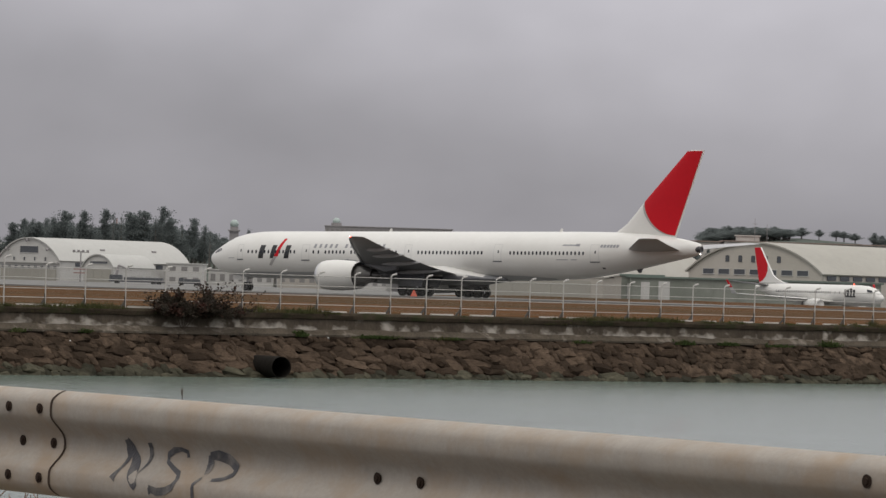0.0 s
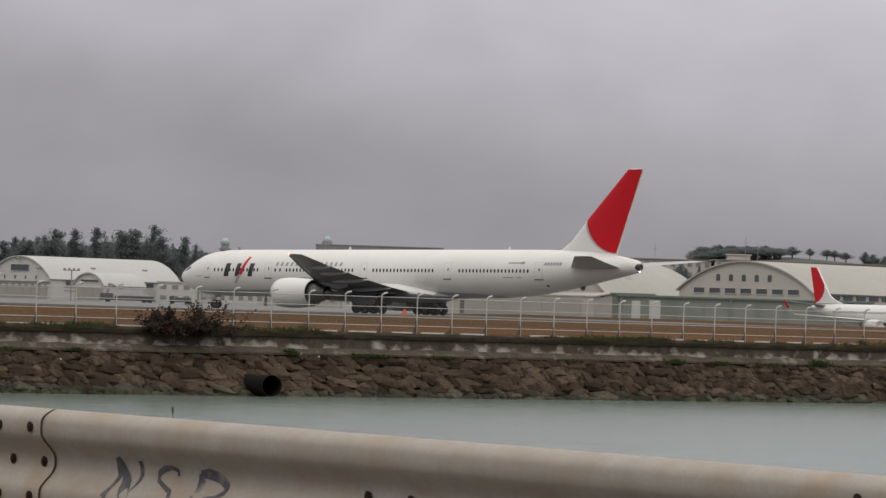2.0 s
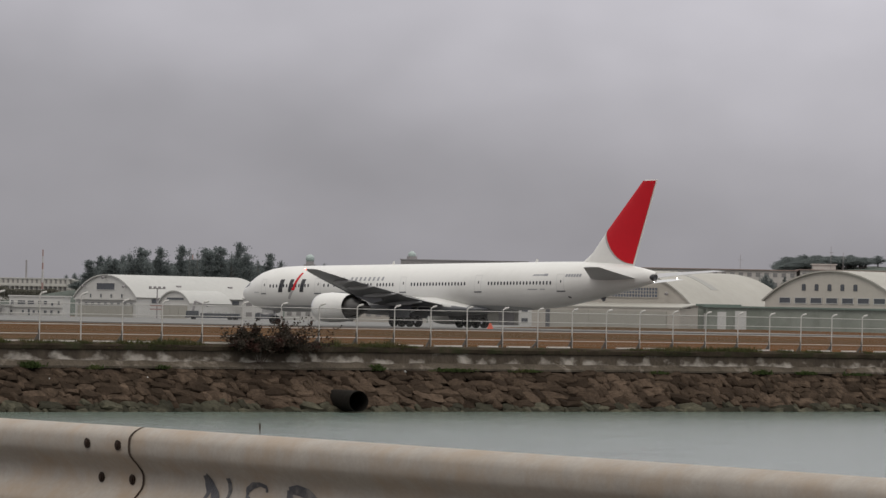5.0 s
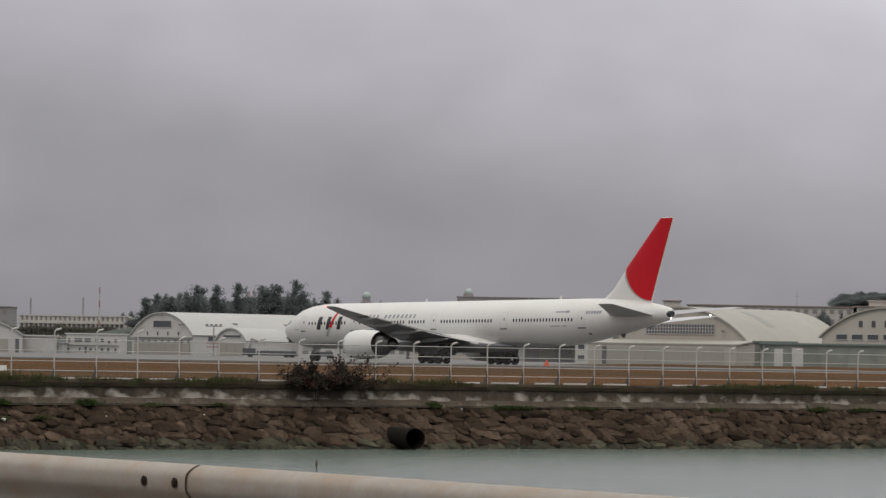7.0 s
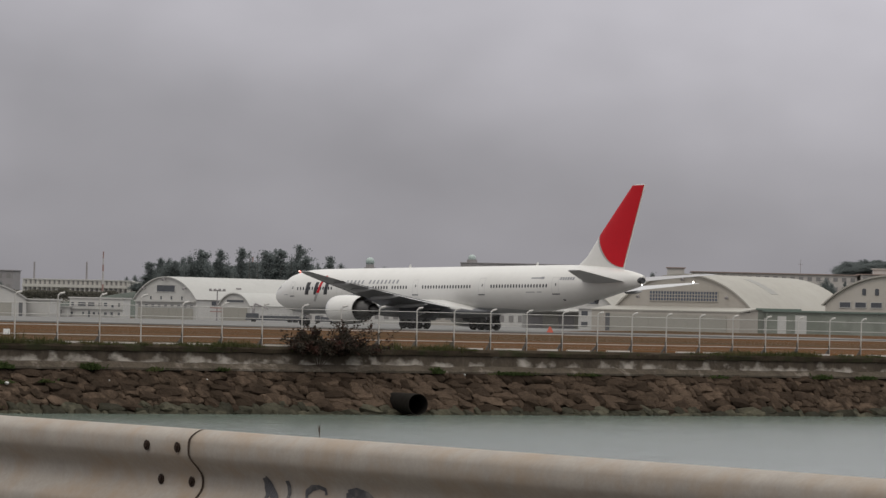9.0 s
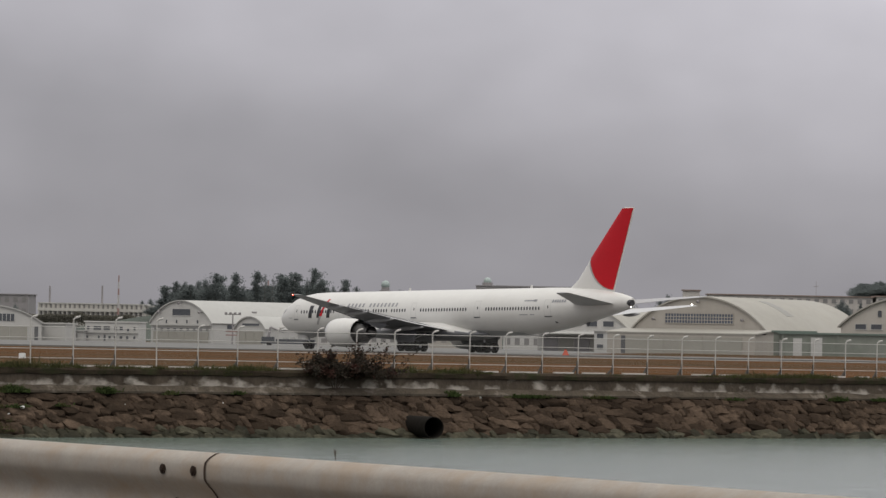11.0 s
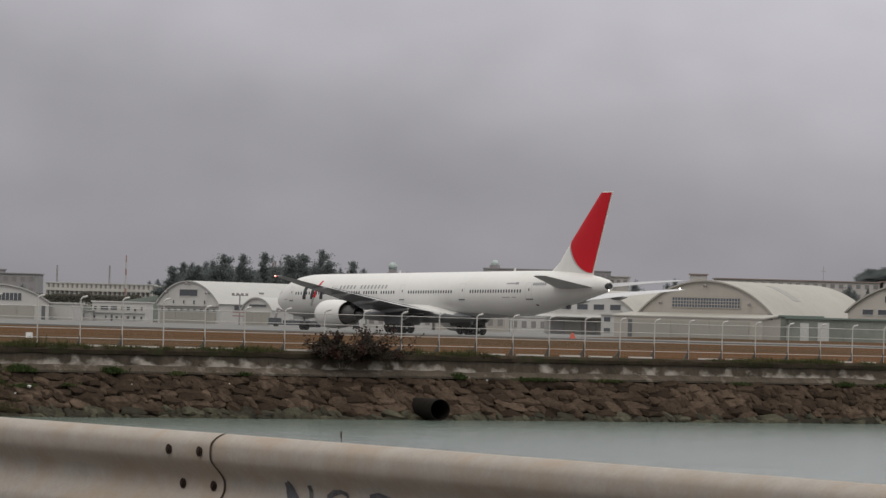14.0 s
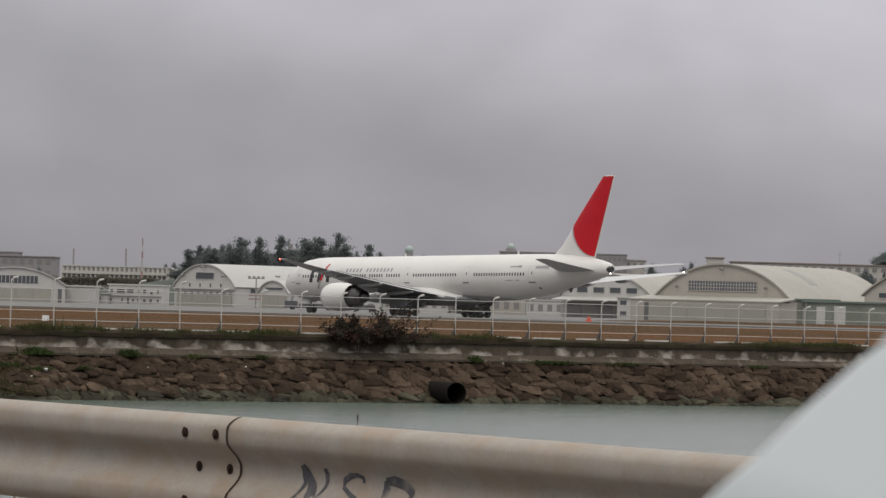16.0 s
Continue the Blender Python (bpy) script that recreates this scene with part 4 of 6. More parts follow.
def make_hangars():
    # the pale hangar with three high dark windows on its gable
    h = hangar(-105.5, 1125, 47, 25.5, 42, 5.4, 5.4, "hangar_wall", "hangar_roof", "pale white barrel-roofed hangar with a wide dark window in its gable")
    w = pane_on(h, "gable_window", 0.0, 8.0, 7.6, 1.75)
    for x in (-6.2, -1.9, 2.4, 6.8):
        pane_on(h, "vent_window", x, 5.6, 0.75, 1.0)
    for k in range(-4, 5):
        pane_on(h, "door_light", k * 2.7, 3.6, 1.1, 0.55, mat="shade", frame=False)
    for k in (-3, -2, -1, 0, 1, 2, 3):
        bm = fresh()
        box(bm, (k * 3.3, -0.18, 1.55), (3.2, 0.12, 3.0))
        part("sliding_door", bm, "door_panel", h)
    for t in (16, 33):
        bm = fresh()
        box(bm, (9.2, t, 8.0), (1.5, 1.3, 1.1))
        part("roof_vent", bm, "far_grey", h)
    for dx, dz in ((0.0, 10.2), (-8.6, 7.9), (8.6, 7.9)):
        bm = fresh()
        rod(bm, (dx, -0.05, dz), (dx, -0.8, dz + 0.3), 0.10)
        rod(bm, (dx, -0.7, dz + 0.28), (dx, -1.2, dz - 0.05), 0.25, 0.36)
        part("gable_lamp", bm, "far_grey", h)
    bm = fresh()
    box(bm, (0, -0.35, 4.75), (25.0, 0.7, 0.35))
    part("door_canopy", bm, "hangar_wall", h, "pale ledge over the doors")
    for k in range(9):
        pane_on(h, "side_window", 12.86, 4.4, 2.2, 1.0, side=1, length=6 + k * 4.4, frame=False)
    # small arched annexe in front of its long side
    a = hangar(-84.5, 1083, 40, 10.5, 14, 3.9, 2.9, "hangar_wall", "hangar_roof", "small pale arched annexe with a wide door", "annexe")
    pane_on(a, "annexe_window", 0.2, 5.0, 6.0, 0.7)
    for k in (-1, 0, 1):
        bm = fresh()
        box(bm, (k * 3.0, -0.14, 1.7), (2.9, 0.1, 3.3))
        part("sliding_door", bm, "door_panel", a)

    # the cream hangar with a long gridded window and a canopy
    h = hangar(20.0, 840, 29, 28.5, 43, 4.9, 6.1, "hangar_wall_b", "hangar_roof_b", "cream barrel-roofed hangar with a long gridded gable window")
    bm = fresh()
    box(bm, (0, -0.05, 7.0), (14.6, 0.12, 1.85))
    win = part("gable_window", bm, "gable_glass", h, "long dark gridded window")
    for k in range(25):
        bm = fresh()
        box(bm, (-7.3 + 14.6 * k / 24, -0.14, 7.0), (0.12, 0.08, 1.95))
        part("mullion", bm, "hangar_wall_b", win)
    for z in (6.05, 6.7, 7.3, 7.95):
        bm = fresh()
        box(bm, (0, -0.15, z), (14.8, 0.1, 0.13))
        part("transom", bm, "hangar_wall_b", win)
    bm = fresh()
    slab(bm, [(-16.2, -7.6, 4.0), (16.2, -7.6, 4.0), (16.2, 0.0, 4.75), (-16.2, 0.0, 4.75)], (0, 0, 0.25))
    part("canopy", bm, "hangar_roof_b", h, "pale canopy over the doors")
    bm = fresh()
    box(bm, (0, -7.3, 2.05), (31.6, 0.3, 4.0))
    part("front_wall", bm, "hangar_wall_b", h)
    for x in (-15.6, 15.6):
        bm = fresh()
        box(bm, (x, -3.7, 2.05), (0.3, 6.9, 4.0))
        part("porch_side", bm, "hangar_wall_b", h)
    bm = fresh()
    box(bm, (-12.3, -7.5, 1.75), (0.9, 0.1, 3.5))
    part("door_gap", bm, "shade", h, "dark gap beside the sliding doors")
    for k in range(6):
        bm = fresh()
        box(bm, (-9.7 + 4.15 * k, -7.52 - 0.06 * (k % 2), 1.72), (4.1, 0.12, 3.4))
        part("sliding_door", bm, "door_panel", h)
    bm = fresh()
    R = (28.5 ** 2 / 4 + 6.1 ** 2) / (2 * 6.1)
    strip = [math.asin(x / R) for x in (5.2, 6.6, 8.0, 9.6, 11.2)]
    loft(bm, [[(r * math.sin(a), y, 11.0 - R + r * math.cos(a)) for r, y in ((R + 0.29, 14.5), (R + 0.29, 17.5), (R + 0.34, 17.5), (R + 0.34, 14.5))] for a in strip])
    part("roof_patch", bm, "roof_patch", h, "faded grey strip on the roof")
    for dx, dz in ((0.0, 10.0), (-9.5, 6.6), (9.5, 6.6)):
        bm = fresh()
        rod(bm, (dx, -0.05, dz), (dx, -0.7, dz + 0.4), 0.09)
        rod(bm, (dx, -0.6, dz + 0.35), (dx, -1.0, dz + 0.1), 0.22, 0.32)
        part("gable_lamp", bm, "far_grey", h)

    # the beige hangar with oval windows behind the green sheds
    h = hangar(58.0, 819, 40, 30.5, 62, 6.0, 5.3, "hangar_wall_c", "hangar_roof_b", "beige barrel-roofed hangar with two rows of gable windows")
    for k in range(5):
        bm = fresh()
        slab(bm, [(-6.3 + 2.95 * k + a, -0.1, 8.4 + b) for a, b in ((-0.42, -0.6), (0.42, -0.6), (0.42, 0.45), (0.25, 0.62), (-0.25, 0.62), (-0.42, 0.45))], (0, 0.12, 0))
        part("arched_window", bm, "pane", h)
    for k in range(7):
        pane_on(h, "gable_window", -10.6 + 3.6 * k, 5.95, 2.6, 1.05)
    for k in range(14):
        pane_on(h, "side_window", 15.36, 5.2, 2.9, 0.8, side=1, length=3 + k * 4.2, frame=False)

    # the hangar at the far end of the row, and the one glimpsed behind the tail
    h = hangar(-144.3, 1050, -7, 24.5, 30, 4.3, 3.9, "hangar_wall", "hangar_roof", "pale barrel-roofed hangar with a dark strip window")
    bm = fresh()
    box(bm, (-2.0, -0.05, 5.5), (15.5, 0.12, 1.75))
    win = part("gable_window", bm, "pane", h)
    for k in range(17):
        bm = fresh()
        box(bm, (-9.75 + 15.5 * k / 16, -0.13, 5.5), (0.13, 0.08, 1.8))
        part("mullion", bm, "hangar_wall", win)
    bm = fresh()
    box(bm, (11.0, -0.05, 1.8), (0.9, 0.1, 3.4))
    part("door_gap", bm, "shade", h)
    for k in range(5):
        bm = fresh()
        box(bm, (-10 + 4.2 * k, -0.12, 1.7), (4.1, 0.12, 3.2))
        part("sliding_door", bm, "door_panel", h)
    h = hangar(-2.5, 972, 30, 23, 34, 5.2, 4.6, "hangar_wall", "hangar_roof_b", "pale hangar partly hidden behind the airliner")
    for k in range(4):
        pane_on(h, "gable_window", -6 + 4.2 * k, 6.3, 2.8, 1.3)
    bm = fresh()
    slab(bm, [(-11, -5, 3.9), (11, -5, 3.9), (11, 0, 4.6), (-11, 0, 4.6)], (0, 0, 0.2))
    part("canopy", bm, "hangar_roof", h)
    for k in range(5):
        bm = fresh()
        box(bm, (-8 + 4 * k, -0.12, 1.75), (3.9, 0.12, 3.4))
        part("sliding_door", bm, "door_panel" if k % 2 else "far_grey", h)


make_hangars()


def block(name, x, y, turn, w, d, hgt, wall, label, category, floors=0, bays=0, roof=None, eave=0.4, pane="pane", sill=0.25, group="", z0=0.0):
    """A flat-roofed building: its front centred on (x, y), with window rows."""
    b = thing(name, Matrix.Translation((x, y, z0)) @ pose(0, 0, 0, 0, 0, -turn), label, category, group)
    bm = fresh()
    box(bm, (0, d / 2, hgt / 2), (w, d, hgt))
    part("wall", bm, wall, b)
    bm = fresh()
    box(bm, (0, d / 2, hgt + 0.12), (w + eave * 2, d + eave * 2, 0.32))
    part("roof", bm, roof or wall, b)
    fl = hgt / max(1, floors)
    # far-off windows get the paler glass with the haze painted in
    if y > 1070:
        pane = "hazed_pane"
    for f in range(floors):
        for k in range(bays):
            bm = fresh()
            ww = w / bays * 0.52
            box(bm, (-w / 2 + w / bays * (k + 0.5), -0.03, fl * (f + 0.55)), (ww, 0.12, fl * 0.42))
            part("window", bm, pane, b)
    return b


def make_buildings():
    # green sheds in front of the beige hangar
    b = block("shed", 57.2, 806, 4, 46, 9, 4.3, "green_wall", "long pale green sheet-metal shed with a dark green eave", "shed", roof="green_trim", eave=0.5)
    bm = fresh()
    box(bm, (-20.0, -0.1, 1.8), (1.6, 0.2, 3.4))
    box(bm, (-16.6, -0.1, 1.9), (2.2, 0.2, 3.6))
    part("white_door", bm, "hangar_wall", b, "white shutter door")
    for k in range(9):
        bm = fresh()
        box(bm, (-22.7 + 5.0 * k, -0.2, 2.1), (0.25, 0.3, 4.2))
        part("column", bm, "green_wall", b)
    b = block("shed", 36.8, 812, 4, 7.5, 6, 4.6, "green_wall", "pale green open porch shed", "shed", roof="green_trim")
    bm = fresh()
    box(bm, (-0.4, -0.05, 1.7), (4.6, 0.12, 2.6))
    part("opening", bm, "pane", b)
    for k in range(4):
        bm = fresh()
        box(bm, (-2.4 + 1.4 * k, -0.2, 1.6), (0.5, 0.2, 3.1))
        part("white_post", bm, "hangar_wall", b)
    # white offices by the left hangars
    b = block("office", -118.4, 1080, 6, 13.4, 9, 4.9, "hangar_wall", "white two-storey office with dark windows of several widths", "office", eave=0.3)
    for x, z, w, hh in ((-7.2, 3.45, 1.0, 0.95), (-4.4, 3.45, 2.5, 1.0), (-1.5, 3.45, 2.1, 1.0), (1.2, 3.45, 1.0, 0.95), (2.9, 3.45, 1.1, 0.95), (5.0, 3.1, 0.9, 0.8), (7.0, 3.4, 0.8, 0.9), (-7.4, 1.2, 0.8, 0.8), (-3.9, 1.2, 0.7, 0.9), (-2.1, 1.1, 0.8, 1.6), (-0.6, 1.2, 0.9, 0.8), (1.1, 1.2, 1.0, 0.8), (2.9, 1.15, 1.0, 0.9), (4.8, 1.1, 0.9, 1.1), (7.0, 1.2, 0.8, 0.8)):
        pane_on(b, "window", x * 0.82, z, w * 0.82, hh)
    bm = fresh()
    box(bm, (0, -0.25, 2.35), (13.2, 0.5, 0.14))
    part("ledge", bm, "hangar_roof", b)
    block("hut", -127.8, 1077, 6, 5.4, 6, 2.6, "hangar_wall", "small white hut with one window", "hut", 1, 1, roof="hangar_roof")
    block("store", -131.5, 1068, 12, 6.5, 8, 4.2, "hangar_wall", "plain white store building", "store")
    block("office", 6.5, 942, 10, 13, 10, 4.6, "hangar_wall", "white office with a flat roof", "office", 2, 5)
    # long barracks behind
    b = block("barrack", -163.0, 1425, 4, 34.5, 10, 11.6, "barrack", "long beige barrack with open galleries and many windows", "barracks", 0, 0, roof="hangar_wall", z0=0.3)
    for k in range(5):
        bm = fresh()
        box(bm, (0, -0.7, 2.32 * k + 0.02), (34.9, 1.4, 0.2))
        box(bm, (0, -1.35, 2.32 * k + 0.45), (34.9, 0.12, 0.8))
        part("gallery", bm, "barrack", b)
        for j in range(22):
            bm = fresh()
            box(bm, (-16.4 + 32.8 * j / 21, -0.03, 2.32 * k + 1.35), (0.6, 0.1, 1.5))
            part("window", bm, "hazed_pane", b)
    bm = fresh()
    rng = random.Random(77)
    for i in range(5200):
        x = rng.uniform(-183, -147)
        h = 8.0 + 0.6 * noise.noise((x * 0.25, 0, 0)) + (0.9 if -166 < x < -163.5 else 0.0)
        z = h - abs(rng.gauss(0, 1.7))
        blades(bm, rng, (x, 1408 + rng.uniform(-2, 2), z), 1, 0.8, 0.3, 0.26)
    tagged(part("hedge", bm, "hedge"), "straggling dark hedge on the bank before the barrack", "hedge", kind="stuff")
    for k in range(23):
        bm = fresh()
        box(bm, (-17.2 + 34.4 * k / 22, -1.3, 5.8), (0.26, 0.26, 11.5))
        part("pillar", bm, "barrack", b)
    block("barrack", -144.6, 1428, 4, 5.0, 10, 11.2, "barrack", "beige barrack end block", "barracks", 4, 1, roof="hangar_wall", z0=0.3)
    # low service buildings between the hangars, glimpsed under the airliner
    for x, y, w, hh, tone in ((-66.0, 1128, 9.0, 5.4, "hangar_wall"), (-52.0, 1140, 17.0, 4.2, "hangar_wall"), (-33.5, 1136, 18.0, 4.8, "hangar_wall_b"), (-17.0, 1120, 12.0, 4.0, "hangar_wall")):
        block("service_building", x, y, 5, w, 9, hh, tone, "low pale service building by the apron", "service building", 2 if hh > 5 else 1, max(2, int(w / 2.4)), roof="hangar_roof", eave=0.3, group="low service buildings")
    block("office_block", -205.0, 1500, 5, 24, 12, 15.2, "far_grey", "dull grey office block", "office block", 4, 8)
    block("office_block", -212.0, 1506, 5, 10, 12, 16.6, "far_grey", "dull grey stair tower block", "office block", 4, 3)
    # terminal block with a radome on its roof
    b = block("control_block", -16.8, 1350, 0, 39, 14, 19.2, "far_grey", "long grey building with a rooftop radome", "building", 6, 26, roof="far_grey", eave=0.2)
    bm = fresh()
    rod(bm, (-16.2, 6, 19.3), (-16.2, 6, 20.4), 1.6, seg=16)
    part("radome_base", bm, "far_grey", b)
    bm = fresh()
    bmesh.ops.create_uvsphere(bm, u_segments=20, v_segments=12, radius=1.2, matrix=Matrix.Translation((-16.2, 6, 20.8)))
    part("radome", bm, "dome", b, "pale green rooftop radome", smooth=True)
    b = thing("radar_tower", Matrix.Translation((-64.1, 1350, 0)), "slim grey tower with a pale green radome", "tower")
    bm = fresh()
    box(bm, (0, 0, 8.4), (2.7, 2.7, 16.8))
    part("shaft", bm, "far_grey", b)
    bm = fresh()
    box(bm, (0, 0, 17.0), (3.6, 3.6, 0.5))
    box(bm, (0, 0, 17.7), (2.4, 2.4, 1.0))
    part("gallery", bm, "far_grey", b)
    bm = fresh()
    bmesh.ops.create_uvsphere(bm, u_segments=20, v_segments=12, radius=1.35, matrix=Matrix.Translation((0, 0, 19.0)))
    part("radome", bm, "dome", b, smooth=True)
    # water tanks and flats on the right
    block("flats", 5.2, 1358, 3, 6.0, 8, 17.8, "apartment", "small beige block of flats", "flats", 5, 3)
    for x, w, hh in ((60.0, 50, 18.0), (112.0, 52, 18.3), (165.0, 50, 18.4)):
        block("apartment_block", x, 1350, -2, w, 12, hh, "apartment", "long weathered apartment block with a brown roof", "apartment block", 6, int(w / 2.6), roof="apartment_roof", eave=0.5, group="apartment blocks")
    block("roof_house", 29.8, 1359, 0, 5.2, 6, 19.2, "apartment", "stair house on the apartment roof line", "building", 1, 3, roof="apartment_roof")
    block("roof_house", 94.0, 1359, 0, 7, 6, 20.2, "apartment", "stair house on the apartment roof line", "building", 1, 2)
    # masts
    for x, top in ((-177.0, 17.6), (-159.9, 18.0)):
        c = thing("chimney", Matrix.Translation((x, 1428, 0)), "thin grey chimney stack", "chimney", "chimneys")
        bm = fresh()
        rod(bm, (0, 0, 0), (0, 0, top), 0.50, 0.26, seg=12)
        part("shaft", bm, "far_grey", c, smooth=True)
    for x, y, z0, top in ((-153.4, 1417, 0, 21.3), (-99.0, 1335, 0, 19.5)):
        c = thing("mast", Matrix.Translation((x, y, z0)), "red and white banded lattice mast", "mast", "masts")
        for k in range(7):
            bm = fresh()
            z = top * (0.3 + 0.1 * k)
            rod(bm, (0, 0, z), (0, 0, z + top * 0.1), 0.44 - 0.035 * k, 0.41 - 0.035 * k, seg=6)
            part("band", bm, "mast_red" if k in (1, 4, 6) else "mast_white", c)
        bm = fresh()
        rod(bm, (0, 0, 0), (0, 0, top * 0.3), 0.45, 0.34, seg=6)
        part("base", bm, "mast_white", c)
    for x, y, top in ((95.8, 1357, 25.8), (99.6, 1357, 24.0), (68, 1357, 22.8)):
        c = thing("aerial", Matrix.Translation((x, y, 0)), "thin rooftop radio aerial", "aerial")
        bm = fresh()
        rod(bm, (0, 0, 0), (0, 0, top), 0.14, 0.07, seg=6)
        part("rod", bm, "far_grey", c)
        bm = fresh()
        rod(bm, (-0.8, 0, top * 0.93), (0.8, 0, top * 0.93), 0.06, seg=6)
        part("cross_arm", bm, "far_grey", c)
    # flood light pole on the apron
    c = thing("flood_light", Matrix.Translation((-78.8, 960, 0)), "apron floodlight pole with a cross-arm of lamps", "floodlight")
    bm = fresh()
    rod(bm, (0, 0, 0), (0, 0, 6.9), 0.2, 0.13, seg=10)
    part("pole", bm, "far_grey", c)
    bm = fresh()
    box(bm, (0, 0, 6.7), (3.6, 0.15, 0.15))
    part("cross_arm", bm, "far_grey", c)
    for k in range(4):
        bm = fresh()
        box(bm, (-1.5 + k, -0.15, 6.95), (0.6, 0.35, 0.45))
        part("lamp_head", bm, "far_grey", c)
    bm = fresh()
    box(bm, (0, -0.1, 3.0), (3.0, 0.2, 0.25))
    box(bm, (0, -0.1, 2.2), (3.0, 0.2, 0.25))
    part("red_barrier", bm, "mast_red", c, "red and white barrier boards")
    # orange marker on the field
    c = thing("marker", Matrix.Translation((-3.15, 501, 0.15)) @ Matrix.Scale(0.72, 4), "orange triangular taxiway marker", "marker")
    bm = fresh()
    loft(bm, [[(-0.55, -0.3, 0.0), (0.55, -0.3, 0.0), (0.4, 0.4, 0.0), (-0.4, 0.4, 0.0)], [(-0.12, -0.05, 0.95), (0.08, -0.05, 0.95), (0.06, 0.05, 0.95), (-0.1, 0.05, 0.95)]])
    part("panel", bm, "orange", c)


make_buildings()


def make_vehicles():
    rng = random.Random(3)
    for x, y, L, hgt in ((-68.5, 990, 12.5, 2.1), (-57.0, 996, 5.0, 1.7)):
        c = thing("truck", Matrix.Translation((x, y, 0)) @ pose(0, 0, 0, 0, 0, rng.uniform(-8, 8)), "dark grey apron truck parked by the hangars", "truck", "parked apron vehicles")
        bm = fresh()
        box(bm, (0, 0, 0.75), (L, 2.1, 0.5))
        box(bm, (L * 0.12, 0, 1.25), (L * 0.7, 2.0, 0.6))
        part("chassis", bm, "truck_blue", c)
        if L > 10:
            bm = fresh()
            rod(bm, (-L * 0.38, 0, 1.6), (-L * 0.34, 0, 4.2), 0.35, 0.22)
            rod(bm, (-L * 0.34, 0, 4.2), (-L * 0.10, 0, 3.1), 0.24, 0.14)
            part("boom", bm, "far_grey", c, "folded grey hoist boom")
            bm = fresh()
            for k in range(4):
                box(bm, (-0.8 + 1.7 * k, 0, 1.75), (1.1, 1.6, 0.4 + 0.15 * (k % 2)))
            part("load", bm, "hangar_roof", c, "row of pale boxes on the bed")
        bm = fresh()
        box(bm, (-L * 0.38, 0, 1.35), (L * 0.22, 2.0, hgt - 0.7))
        bmesh.ops.bevel(bm, geom=bm.edges[:], offset=0.12, segments=2, affect="EDGES")
        part("cab", bm, "truck_blue", c)
        for sx in (-0.36, 0.30, 0.4):
            for sy in (-0.95, 0.95):
                bm = fresh()
                rod(bm, (L * sx, sy - 0.12, 0.45), (L * sx, sy + 0.12, 0.45), 0.45, seg=14)
                part("wheel", bm, "tyre", c)


make_vehicles()


# ---- trees ----
def tree_kind(rng, kind, label):
    """A tree about ten metres high: tall (a ragged column), broad or bare (few leaves)."""
    t = thing("tree", Matrix.Translation((0, -2000, -60)), label, "tree", "hilltop trees")
    bm = fresh()
    H = 10.0
    tufts = []
    bend = rng.uniform(-0.5, 0.5)
    rod(bm, (0, 0, -1.5), (bend * 0.5, 0, H * 0.5), 0.26, 0.17, seg=7)
    rod(bm, (bend * 0.5, 0, H * 0.5), (bend, 0, H * 0.95), 0.17, 0.04, seg=6)
    n = {"tall": 38, "broad": 34, "bare": 20}[kind]
    lean = rng.uniform(0, 6.283)
    for j in range(n):
        a = rng.uniform(0, 6.283)
        f = (j + rng.random()) / n
        if kind == "broad":
            z = H * (0.25 + 0.45 * f)
            r = 2.9 * math.sqrt(max(0.05, 1 - (2 * f - 0.75) ** 2)) * rng.uniform(0.55, 1.1)
            up = rng.uniform(0.5, 1.9) + 1.3 * f
        else:
            z = H * (0.20 + 0.74 * f)
            r = (1.5 * (1 - f ** 2.5) ** 0.6 * (0.65 + 0.35 * math.sin(7 * f + 3 * lean)) + 0.3) * rng.uniform(0.3, 1.25) * (1.0 + 0.4 * math.cos(a - lean))
            up = rng.uniform(0.2, 0.9) * (0.5 + 0.5 * r)
        p = Vector((bend * z / H, 0, z))
        q = p + Vector((math.cos(a) * r, math.sin(a) * r, up))
        q.z = min(q.z, H)
        rod(bm, p, q, 0.07, 0.02, seg=5)
        for g in ((0.4, 0.7, 1.0) if r > 0.7 else (0.6, 1.0)):
            tufts.append((p.lerp(q, g), (0.22 + 0.16 * g) * rng.uniform(0.7, 1.3)))
    part("trunk", bm, "tree_wood", t)
    bm = fresh()
    per = {"tall": 42, "broad": 54, "bare": 9}[kind]
    for q, sp in tufts + [(Vector((bend, 0, H * (0.9 + 0.05 * k))), 0.2) for k in range(3)]:
        sp *= 1.5 if kind == "broad" else 1.0
        for _ in range(int(per * rng.uniform(0.6, 1.3))):
            c = q + Vector((rng.gauss(0, sp), rng.gauss(0, sp), rng.gauss(0, sp * 0.75)))
            a = Vector((rng.gauss(0, 0.6), rng.gauss(0, 0.6), rng.gauss(0.6, 0.7))).normalized()
            b = a.cross(Vector((rng.uniform(-1, 1), rng.uniform(-1, 1), 0.2))).normalized()
            L = rng.uniform(0.10, 0.24)
            bm.faces.new([bm.verts.new(v) for v in (c - a * L, c + b * L * 0.5, c + a * L, c - b * L * 0.5)])
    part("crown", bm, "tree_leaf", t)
    return t


